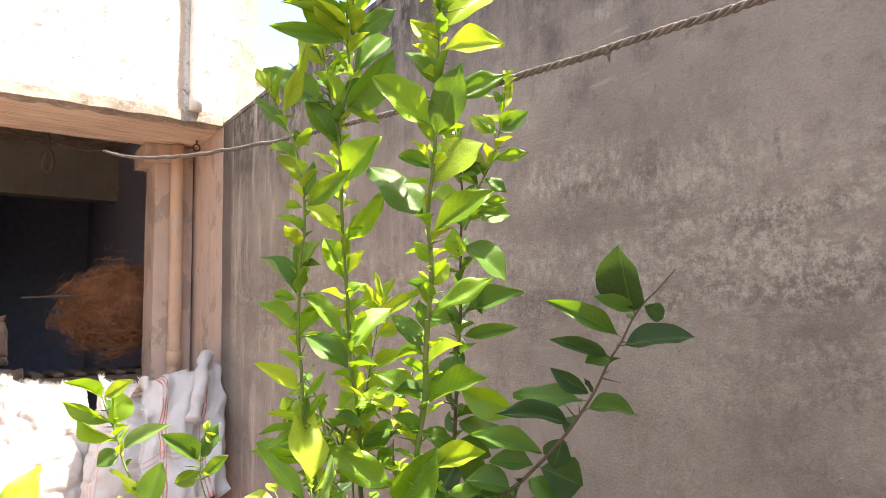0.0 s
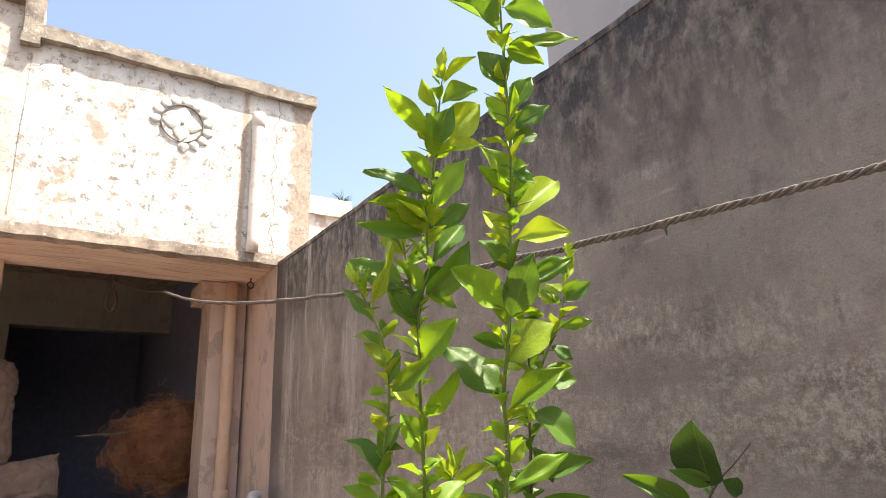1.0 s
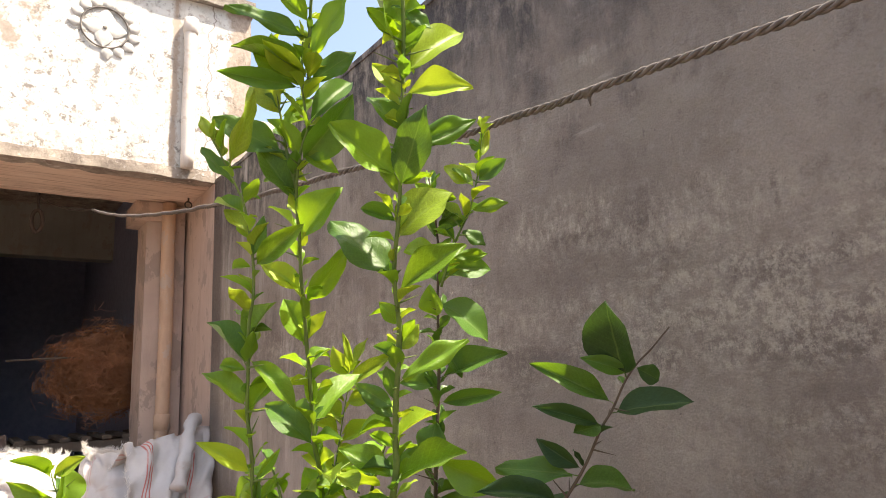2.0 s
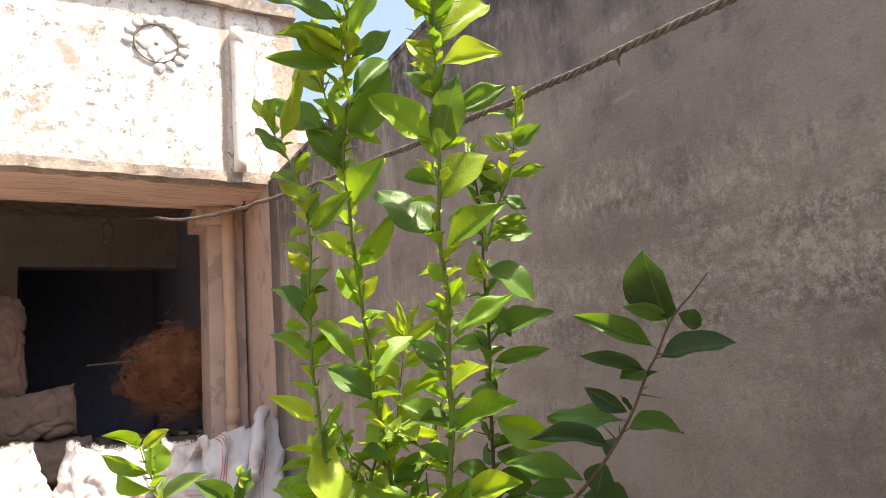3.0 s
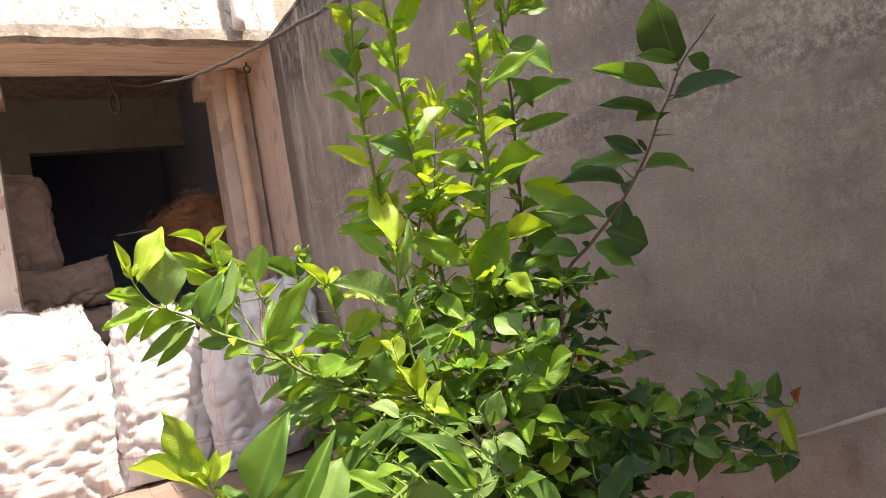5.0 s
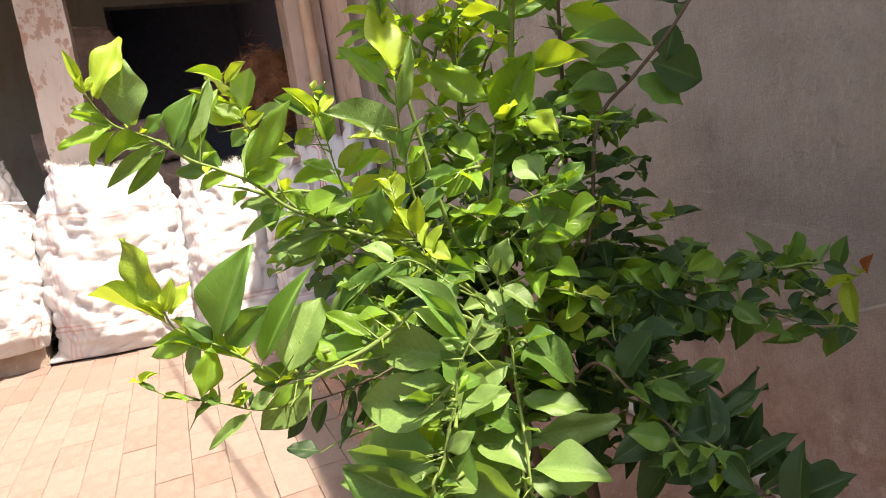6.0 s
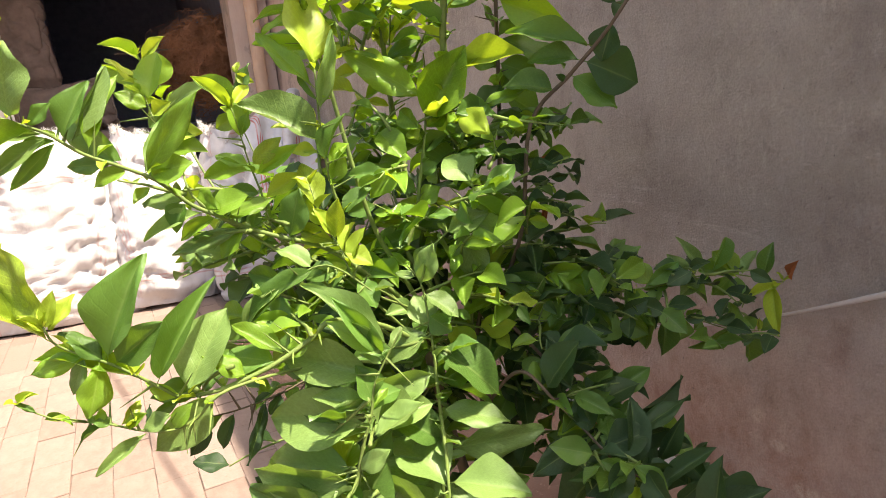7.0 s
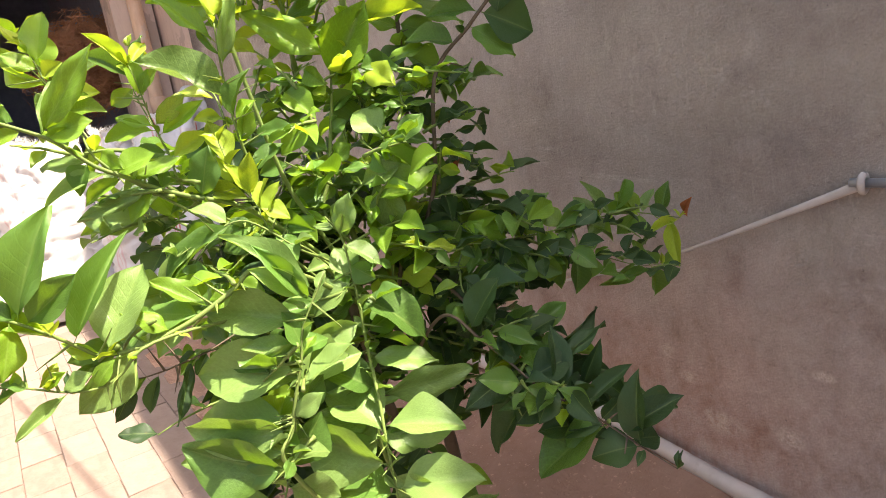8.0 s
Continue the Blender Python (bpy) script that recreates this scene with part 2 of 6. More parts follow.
def paver_clay():
    n = Nodes("pale_clay_paver", 0.85)
    r = n.tree.nodes.new("ShaderNodeObjectInfo").outputs["Random"]
    isle = n.tree.nodes.new("ShaderNodeNewGeometry").outputs["Random Per Island"]
    pick = n.math("FRACT", n.math("ADD", r, isle), 0.0)
    c = n.mix(pick, (0.176, 0.119, 0.093), (0.214, 0.152, 0.123))
    c = n.mix(n.math("MULTIPLY", n.ramp(n.noise(3.5, 6, source="Generated"), 0.4, 0.75), 0.5), c, (0.255, 0.205, 0.168))
    c = n.mix(n.math("MULTIPLY", n.ramp(n.noise(45, 5), 0.55, 0.75), 0.5), c, (0.150, 0.098, 0.074))
    return n.color(c).bump(n.noise(70, 6), 0.4, 0.004).mat


def soil(name, a, b):
    n = Nodes(name, 0.95)
    c = n.mix(n.ramp(n.noise(6, 7, (1, 1, 1), 0.7), 0.3, 0.7), a, b)
    c = n.mix(n.ramp(n.noise(70, 4), 0.6, 0.75), c, tuple(v * 1.5 for v in b))
    return n.color(c).bump(n.noise(40, 7, (1, 1, 1), 0.75), 0.9, 0.02).mat


def woven_sack(name, stripe):
    """White woven plastic with red stripes, dust and a fine weave."""
    n = Nodes(name, 0.5)
    uv = n.node("ShaderNodeSeparateXYZ", Vector=n.coord.outputs["UV"])
    u, v = uv.outputs["X"], uv.outputs["Y"]
    c = n.mix(n.ramp(n.noise(5, 6), 0.4, 0.75), (0.57, 0.555, 0.55), (0.48, 0.45, 0.435))
    c = n.mix(n.math("MULTIPLY", n.ramp(n.noise(7, 7, (1, 1, 1.6), 0.7), 0.58, 0.72), 0.5), c, (0.42, 0.31, 0.25))
    patchy = n.ramp(n.noise(6, 5), 0.38, 0.50)
    for at in (0.10, 0.117, 0.134, 0.36, 0.377, 0.60, 0.617, 0.634, 0.86, 0.877):
        near = n.math("ABSOLUTE", n.math("SUBTRACT", u, at), 0.0)
        c = n.mix(n.math("MULTIPLY", n.math("MULTIPLY", n.ramp(near, 0.0046, 0.0024), patchy), stripe), c, (0.50, 0.12, 0.10))
    for at in (0.16, 0.185, 0.74, 0.765):
        near = n.math("ABSOLUTE", n.math("SUBTRACT", v, at), 0.0)
        c = n.mix(n.math("MULTIPLY", n.math("MULTIPLY", n.ramp(near, 0.006, 0.003), patchy), 0.55), c, (0.46, 0.17, 0.13))
    weave = n.math("ADD", n.noise(7, 7, (1.2, 1.2, 0.8), 0.66), n.math("MULTIPLY", n.noise(26, 6), 0.25))
    return n.color(c).bump(weave, 0.4, 0.018).mat


def leaf_mat(name, face, glow, gloss=0.42, spots=0.0):
    n = Nodes(name, gloss)
    n.bsdf.inputs["Specular IOR Level"].default_value = 0.34
    r = n.tree.nodes.new("ShaderNodeObjectInfo").outputs["Random"]
    isle = n.tree.nodes.new("ShaderNodeNewGeometry").outputs["Random Per Island"]
    pick = n.math("FRACT", n.math("ADD", r, isle), 0.0)
    uv = n.node("ShaderNodeSeparateXYZ", Vector=n.coord.outputs["UV"])
    u, v = uv.outputs["X"], uv.outputs["Y"]
    side = n.math("ABSOLUTE", n.math("SUBTRACT", u, 0.5), 0.0)
    rib = n.ramp(side, 0.028, 0.008)
    slant = n.math("SUBTRACT", n.math("MULTIPLY", v, 9.0), n.math("MULTIPLY", side, 5.0))
    vein = n.ramp(n.math("PINGPONG", slant, 0.5), 0.10, 0.02)
    mottled = n.ramp(n.noise(28, 5), 0.35, 0.7)
    dark = tuple(v0 * 0.58 for v0 in face)
    c = n.mix(pick, dark, face)
    c = n.mix(n.math("MULTIPLY", mottled, 0.5), c, tuple(min(1, v0 * 1.45) for v0 in face))
    c = n.mix(n.math("MULTIPLY", vein, 0.15), c, tuple(min(1, v0 * 1.8) for v0 in face))
    c = n.mix(n.math("MULTIPLY", rib, 0.26), c, (0.34, 0.44, 0.13))
    if spots:
        c = n.mix(n.math("MULTIPLY", n.ramp(n.noise(120, 3), 0.66, 0.72), spots), c, (0.16, 0.10, 0.03))
    n.color(c)
    n.bump(n.math("ADD", n.math("MULTIPLY", vein, -0.18), n.math("MULTIPLY", n.noise(38, 3), 0.6)), 0.28, 0.004)
    g = n.mix(pick, tuple(v0 * 0.5 for v0 in glow), glow)
    g = n.mix(n.math("MULTIPLY", vein, 0.2), g, tuple(v0 * 0.7 for v0 in glow))
    trans = n.node("ShaderNodeBsdfTranslucent", Color=g)
    mixer = n.node("ShaderNodeMixShader", Fac=0.40)
    n.put(mixer.inputs[1], n.bsdf.outputs["BSDF"])
    n.put(mixer.inputs[2], trans.outputs["BSDF"])
    n.put(n.tree.nodes["Material Output"].inputs["Surface"], mixer.outputs["Shader"])
    return n.mat


def plain(name, base, rough=0.6, vary=0.25, scale=18.0, metal=0.0, bump=0.2):
    """A plain surface with slight mottling."""
    n = Nodes(name, rough)
    n.bsdf.inputs["Metallic"].default_value = metal
    low = tuple(v * (1 - vary) for v in base)
    c = n.mix(n.ramp(n.noise(scale, 6), 0.3, 0.7), low, base)
    c = n.mix(n.math("MULTIPLY", n.ramp(n.noise(scale * 5, 4), 0.6, 0.75), vary), c, tuple(v * 0.5 for v in base))
    return n.color(c).bump(n.noise(scale * 3, 5), bump, 0.003).mat


M_WALL = cement_wall()
M_LIME = limewash()
M_PINK = aged_paint("faded_pink_wall_paint", (0.60, 0.45, 0.365), (0.32, 0.21, 0.16))
M_CREAM = aged_paint("rubbed_cream_post_paint", (0.63, 0.53, 0.46), (0.40, 0.28, 0.22), 1.4, (0.36, 0.20, 0.13))
M_PIPE_PEACH = aged_paint("peach_painted_pipe", (0.62, 0.42, 0.29), (0.40, 0.26, 0.18), 2.0, (0.5, 0.4, 0.33))
M_PIPE_WHITE = aged_paint("limewashed_pipe", (0.78, 0.72, 0.66), (0.55, 0.45, 0.38), 2.0, (0.6, 0.5, 0.42))
M_RELIEF = plain("whitewashed_relief", (0.60, 0.585, 0.55), 0.9, 0.2, 30, 0, 0.3)
M_GROOVE_SHADE = plain("shaded_relief_groove", (0.20, 0.18, 0.165), 0.9, 0.3, 30)
M_CONCRETE = raw_concrete()
M_COPING = raw_concrete("mossy_coping_mortar", (0.42, 0.37, 0.31), (0.15, 0.13, 0.115))
M_BARE = raw_concrete("bare_brown_plaster", (0.46, 0.36, 0.28), (0.30, 0.22, 0.17))
M_SOFFIT = soffit_paint()
M_GREEN = aged_paint("dull_green_room_paint", (0.30, 0.30, 0.265), (0.20, 0.18, 0.165), 1.0, (0.24, 0.205, 0.18))
M_DARK = plain("dim_blue_plaster", (0.27, 0.29, 0.40), 0.9)
M_PAVER = paver_clay()
M_SAND = soil("sandy_joint_fill", (0.185, 0.130, 0.100), (0.22, 0.16, 0.126))
M_SOIL = soil("reddish_bed_soil", (0.30, 0.165, 0.108), (0.42, 0.255, 0.18))
M_SACK = woven_sack("white_woven_plastic", 0.32)
M_SACK_RED = woven_sack("red_striped_woven_plastic", 0.9)
M_JUTE = plain("brown_jute_cloth", (0.34, 0.24, 0.19), 0.95, 0.4, 9, 0, 0.8)
M_FRAY = plain("frayed_white_threads", (0.78, 0.75, 0.70), 0.8, 0.15)
M_BRUSH = plain("dry_brown_brushwood", (0.42, 0.185, 0.09), 0.95, 0.5, 6, 0, 0.5)
M_WOOD = plain("grey_old_timber", (0.13, 0.095, 0.07), 0.85, 0.4, 12, 0, 0.5)
M_ROPE = plain("weathered_cotton_rope", (0.205, 0.175, 0.155), 0.95, 0.5, 60, 0, 0.6)
M_IRON = plain("rusted_iron", (0.10, 0.07, 0.055), 0.8, 0.4, 30, 0.3, 0.4)
M_CLOTH = plain("dark_navy_cloth", (0.010, 0.013, 0.035), 0.85, 0.3, 20, 0, 0.4)
M_CABLE = plain("dusty_white_cable_sleeve", (0.43, 0.385, 0.35), 0.6, 0.2, 20)
M_PVC = plain("dusty_white_plastic_pipe", (0.50, 0.43, 0.38), 0.55, 0.25, 10)
M_STEEL = plain("galvanised_conduit", (0.42, 0.44, 0.47), 0.4, 0.2, 20, 0.7)
M_NEIGHBOUR = aged_paint("pale_grey_render", (0.46, 0.44, 0.43), (0.38, 0.36, 0.35), 0.5, (0.42, 0.40, 0.39))
M_FARWHITE = aged_paint("far_white_render", (0.72, 0.68, 0.62), (0.5, 0.45, 0.4), 0.3)
M_STEM = plain("green_citrus_stem", (0.155, 0.225, 0.045), 0.7, 0.35, 40)
M_BARK = plain("brown_citrus_bark", (0.13, 0.095, 0.06), 0.85, 0.4, 30, 0, 0.6)
M_LEAF = leaf_mat("mature_citrus_leaf", (0.098, 0.200, 0.040), (0.23, 0.42, 0.020), 0.38, 0.3)
M_LEAF_MID = leaf_mat("fresh_citrus_leaf", (0.172, 0.312, 0.036), (0.46, 0.71, 0.022), 0.31)
M_LEAF_YOUNG = leaf_mat("young_citrus_leaf", (0.31, 0.44, 0.044), (0.58, 0.71, 0.032), 0.40)
# shade inside the bush and by the wall, put into a darker leaf colour
M_LEAF_SHADED = leaf_mat("shaded_citrus_leaf", (0.040, 0.086, 0.029), (0.085, 0.17, 0.02), 0.50, 0.3)
# sunlight put into the colour: a paler copy of the mature leaf
M_LEAF_SUNLIT = leaf_mat("sunlit_pale_citrus_leaf", (0.200, 0.318, 0.090), (0.27, 0.44, 0.045), 0.34, 0.2)
M_LEAF_DRY = leaf_mat("dry_rust_leaf", (0.30, 0.10, 0.035), (0.45, 0.15, 0.03), 0.6)


# ---- geometry helpers ----
def mesh_of(name, bm, material, smooth=False):
    me = bpy.data.meshes.new(name)
    bm.normal_update()
    bm.to_mesh(me)
    bm.free()
    me.materials.append(material)
    if smooth:
        me.polygons.foreach_set("use_smooth", [True] * len(me.polygons))
    return me


def part(name, bm, material, parent=None, label="", smooth=False):
    ob = new(name, mesh_of(name, bm, material, smooth))
    if parent is not None:
        ob.parent = parent
    return tagged(ob, label)


def box(bm, lo, hi, bevel=0.0):
    lo, hi = Vector(lo), Vector(hi)
    made = bmesh.ops.create_cube(bm, size=1.0, matrix=Matrix.Translation((lo + hi) / 2) @ Matrix.Diagonal((*(hi - lo), 1)))
    if bevel:
        edges = {e for v in made["verts"] for e in v.link_edges}
        bmesh.ops.bevel(bm, geom=list(edges), offset=bevel, segments=2, affect="EDGES")
    return bm


def slab(lo, hi, bevel=0.0):
    return box(bmesh.new(), lo, hi, bevel)


def rough_slab(lo, hi, step=0.05, amount=0.006, freq=6.0, seed=0.0):
    """A box with finely cut, slightly uneven faces and worn edges."""
    bm = bmesh.new()
    lo, hi = Vector(lo), Vector(hi)
    size = hi - lo
    cuts = [max(1, round(v / step)) for v in size]
    seen = {}

    def vert(i, j, k):
        key = (i, j, k)
        if key not in seen:
            p = lo + Vector((size.x * i / cuts[0], size.y * j / cuts[1], size.z * k / cuts[2]))
            d = noise.noise_vector(p * freq + Vector((seed, 0, 0))) * amount
            edges = (i in (0, cuts[0])) + (j in (0, cuts[1])) + (k in (0, cuts[2]))
            if edges >= 2:
                d += ((lo + hi) / 2 - p).normalized() * amount * 1.5 * abs(noise.noise(p * freq * 3))
            seen[key] = bm.verts.new(p + d)
        return seen[key]

    for axis in range(3):
        a, b = [n for n in range(3) if n != axis]
        for end in (0, cuts[axis]):
            for i in range(cuts[a]):
                for j in range(cuts[b]):
                    quad = []
                    for di, dj in ((0, 0), (1, 0), (1, 1), (0, 1)):
                        idx = [0, 0, 0]
                        idx[axis], idx[a], idx[b] = end, i + di, j + dj
                        quad.append(vert(*idx))
                    bm.faces.new(quad if (end > 0) == (axis != 1) else quad[::-1])
    return bm


def tube(bm, points, radii, sides=8, close=True):
    """A tapered tube along points; radii: one or one for each point."""
    points = [Vector(p) for p in points]
    if not hasattr(radii, "__len__"):
        radii = [radii] * len(points)
    rings, across = [], None
    for n, p in enumerate(points):
        way = (points[min(n + 1, len(points) - 1)] - points[max(n - 1, 0)]).normalized()
        if across is None:
            across = way.orthogonal().normalized()
        across = (across - way * across.dot(way)).normalized()
        other = way.cross(across)
        rings.append([bm.verts.new(p + (across * math.cos(a) + other * math.sin(a)) * radii[n]) for a in (2 * math.pi * k / sides for k in range(sides))])
    for one, two in zip(rings, rings[1:]):
        for k in range(sides):
            bm.faces.new((one[k], one[(k + 1) % sides], two[(k + 1) % sides], two[k]))
    if close:
        bm.faces.new(rings[0][::-1])
        bm.faces.new(rings[-1])
    return bm


def smooth_path(points, per=6):
    """Catmull-Rom points through the given ones."""
    p = [Vector(q) for q in points]
    p = [p[0] * 2 - p[1], *p, p[-1] * 2 - p[-2]]
    out = []
    for a, b, c, d in zip(p, p[1:], p[2:], p[3:]):
        for k in range(per):
            t = k / per
            out.append(0.5 * (2 * b + (c - a) * t + (2 * a - 5 * b + 4 * c - d) * t * t + (3 * b - a - 3 * c + d) * t ** 3))
    out.append(p[-2])
    return out


def thing(name, label, category, at=(0, 0, 0), group="", kind=""):
    ob = new(name)
    ob.location = at
    return tagged(ob, label, category, group, kind)


def structure(name, bm, material, label="", smooth=False):
    return tagged(part(name, bm, material, None, label, smooth), kind="structure")


# ---- ground and walls ----
HS, YP, YG = 2.60, -0.05, 0.577          # soffit height, parapet face, post face
structure("ground", slab((-400, -400, -0.5), (400, 400, -0.0045)), M_SAND, "sandy ground that reaches the horizon")

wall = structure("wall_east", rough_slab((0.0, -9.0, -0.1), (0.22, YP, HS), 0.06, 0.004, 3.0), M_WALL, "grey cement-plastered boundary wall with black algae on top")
structure("wall_east_top", rough_slab((-0.004, -9.0, HS - 0.012), (0.232, YP - 0.004, HS + 0.012), 0.04, 0.0045, 14.0, 5), M_WALL, "rough mortar top of the boundary wall")
structure("wall_house_side", rough_slab((0.0, YP + 0.003, -0.1), (0.22, 3.4, HS - 0.004), 0.08, 0.003, 4), M_PINK, "faded pink side wall under the overhang")
# two unseen walls, added to close the yard and return light
structure("wall_south", slab((-7.2, -9.2, -0.1), (0.22, -9.0, 2.4)), M_WALL, "plain added wall that closes the yard out of view")
structure("wall_west", slab((-7.2, -9.0, -0.1), (-7.0, 3.0, 2.4)), M_WALL, "plain added wall that closes the yard out of view")
bed = rough_slab((-0.775, -8.9, -0.06), (-0.004, -0.45, 0.004), 0.05, 0.014, 7)
for v in bed.verts:
    # a low ridge of loose soil against the wall, behind the plant
    if v.co.z > -0.03:
        v.co.z += 0.085 * max(0, 1 + v.co.x / 0.42) * max(0, min(1, (v.co.y + 3.45) / 0.5)) * max(0, min(1, (-0.6 - v.co.y) / 0.8))
structure("bed_soil", bed, M_SOIL, "planting bed of pinkish brick dust and soil along the wall")
bm = bmesh.new()
rows = []
for k in range(121):
    y = -8.9 + k * 8.8 / 120
    row = []
    for x, z in ((-0.12, -0.03), (-0.09, 0.000), (-0.06, 0.003), (-0.03, 0.006), (-0.012, 0.014), (-0.003, 0.03), (0.004, 0.06), (0.03, 0.09), (0.03, -0.03)):
        row.append(bm.verts.new(Vector((x, y, z)) + noise.noise_vector(Vector((x * 4, y * 5, z * 4))) * 0.008))
    rows.append(row)
for one, two in zip(rows, rows[1:]):
    for i in range(8):
        bm.faces.new((one[i], two[i], two[i + 1], one[i + 1]))
structure("wall_east_foot", bm, M_WALL, "dusty splayed mortar foot of the boundary wall", True)

# ---- house front ----
house = thing("house_front", "old single-storey house front with flaking limewash", "house")
X_STEP = -1.46
part("parapet", rough_slab((X_STEP - 0.06, YP, HS + 0.055), (0.214, YP + 0.14, 3.80), 0.05, 0.004, 5), M_LIME, house, "parapet panel of flaking white limewash")
part("parapet_tall", rough_slab((-5.0, YP + 0.004, HS + 0.055), (X_STEP - 0.02, YP + 0.15, 4.00), 0.08, 0.004, 5, 3), M_LIME, house, "higher parapet panel of flaking white limewash")
part("coping", rough_slab((X_STEP - 0.04, YP - 0.055, 3.79), (0.235, YP + 0.19, 3.875), 0.04, 0.010, 8), M_COPING, house, "weathered mortar coping")
part("coping_step", rough_slab((X_STEP - 0.13, YP - 0.060, 3.74), (X_STEP - 0.03, YP + 0.19, 4.06), 0.04, 0.010, 8, 2), M_COPING, house, "weathered mortar coping where the parapet steps up")
part("coping_tall", rough_slab((-5.0, YP - 0.055, 4.00), (X_STEP - 0.025, YP + 0.19, 4.12), 0.05, 0.012, 8, 7), M_COPING, house, "weathered mortar coping")
part("lip", rough_slab((-5.0, YP - 0.016, HS - 0.004), (-0.004, YP + 0.10, HS + 0.062), 0.03, 0.009, 10, 1), M_CONCRETE, house, "crumbling concrete lip under the parapet")
part("lip_end", rough_slab((-0.002, YP - 0.012, HS + 0.014), (0.21, YP + 0.10, HS + 0.062), 0.03, 0.006, 10, 6), M_CONCRETE, house, "crumbling concrete lip under the parapet")
part("soffit", rough_slab((-5.0, YP + 0.085, HS), (0.20, 0.645, HS + 0.10), 0.09, 0.004, 4, 2), M_SOFFIT, house, "stained underside of the overhang")
part("roof", slab((-5.0, YP + 0.15, 3.20), (0.22, 5.4, 3.34)), M_CONCRETE, house)
part("beam", slab((-5.0, 0.40, HS + 0.10), (0.0, 0.642, 3.20)), M_SOFFIT, house)

post = part("post", rough_slab((-0.257, YG, -0.05), (-0.010, 0.85, HS - 0.002), 0.05, 0.003, 5, 8), M_PINK, house, "faded pink plastered corner post")
part("post_cap", rough_slab((-0.335, YG - 0.035, HS - 0.135), (-0.150, 0.87, HS - 0.004), 0.04, 0.004, 6, 3), M_PINK, post, "bracket block under the overhang")
middle_post = part("post", rough_slab((-1.835, YG, -0.05), (-1.575, 0.85, HS - 0.002), 0.05, 0.004, 5, 9), M_CREAM, house, "rubbed cream plastered post with bare patches")
part("post_cap", rough_slab((-1.90, YG - 0.035, HS - 0.16), (-1.505, 0.87, HS - 0.004), 0.04, 0.004, 6, 4), M_PINK, middle_post, "bracket block under the overhang")
part("post", rough_slab((-3.40, YG, -0.05), (-3.15, 0.85, HS - 0.002), 0.06, 0.004, 5, 10), M_CREAM, house)

# round rosette in plaster relief, with some petals broken off
rosette = thing("rosette", "round plaster flower relief with broken petals on the parapet", "ornament", (-0.664, YP - 0.004, 3.457))


def petal(length, width, thick, offset, angle):
    """A pointed, rounded petal that lies against the wall."""
    bm = bmesh.new()
    rows = []
    for j in range(7):
        v = j / 6
        half = width * math.sin(math.pi * (0.16 + 0.84 * v)) ** 0.8 * (1 - 0.15 * v) if v < 1 else 0.002
        row = []
        for i in range(7):
            u = i / 6 * 2 - 1
            high = thick * (1 - u * u) ** 0.5 * (0.5 + 0.5 * math.sin(math.pi * min(1, v + 0.2))) if abs(u) < 1 else 0
            row.append(bm.verts.new((u * half, -high - 0.001, offset + v * length)))
        rows.append(row)
    for a, b in zip(rows, rows[1:]):
        for i in range(6):
            bm.faces.new((a[i], a[i + 1], b[i + 1], b[i]))
    bm.transform(Matrix.Rotation(angle, 4, "Y"))
    return bm


for k in range(15):
    if k in (8, 9, 10):
        continue
    part("petal", petal(0.064, 0.036, 0.013, 0.134, 2 * math.pi * k / 15 + 0.1), M_RELIEF, rosette, smooth=True)
for k in range(4):
    part("inner_petal", petal(0.114, 0.052, 0.007, 0.008, math.pi / 2 * k + 0.05), M_RELIEF, rosette, smooth=True)
# the shaded recess round the inner petals, drawn as a dark raised ring
ring = tube(bmesh.new(), [(0.128 * math.sin(a), -0.004, 0.128 * math.cos(a)) for a in (2 * math.pi * k / 40 for k in range(41))], 0.0055, 8, False)
part("ring", ring, M_GROOVE_SHADE, rosette, "ring coloured dark as the shade of a recess", True)
part("boss", tube(bmesh.new(), [(0, 0.0, 0), (0, -0.012, 0), (0, -0.016, 0)], [0.014, 0.012, 0.006], 14), M_LIME, rosette, smooth=True)


def drain_pipe(name, label, x, y, z0, z1, r, material, joints):
    pipe = thing(name, label, "pipe", (x, y, z0))
    part("barrel", tube(bmesh.new(), [(0.002 * math.sin(k), 0, (z1 - z0) * k / 12) for k in range(13)], r, 20), material, pipe, smooth=True)
    for z in joints:
        part("socket", tube(bmesh.new(), [(0, 0, z - 0.05), (0, 0, z - 0.045), (0, 0, z + 0.045), (0, 0, z + 0.05)], [r, r + 0.007, r + 0.007, r], 20), material, pipe, smooth=True)
    return pipe


drain_pipe("drain_pipe", "peach painted drain pipe beside the corner post", -0.128, YG - 0.052, 0.0, HS - 0.01, 0.043, M_PIPE_PEACH, (1.15,))
drain_pipe("rain_pipe", "white limewashed rain pipe on the parapet", -0.185, YP - 0.042, HS + 0.055, 3.63, 0.038, M_PIPE_WHITE, (0.93,))

# ---- room behind the opening ----
structure("floor_room", slab((-5.0, 0.57, -0.06), (0.0, 5.2, 0.09)), M_SOIL, "earth floor of the open store room")
structure("wall_room_back", slab((-5.0, 3.30, 0.0), (-1.45, 3.48, 3.20)), M_GREEN, "dull green back wall of the store room")
structure("wall_room_back_lintel", slab((-1.45, 3.30, 2.685), (0.0, 3.48, 3.20)), M_GREEN, "dull green wall above a dark doorway")
structure("wall_room_west", slab((-5.2, YG, 0.0), (-5.0, 5.4, 3.20)), M_GREEN)
structure("wall_far_back", slab((-5.0, 5.2, 0.0), (0.22, 5.4, 3.20)), M_DARK)
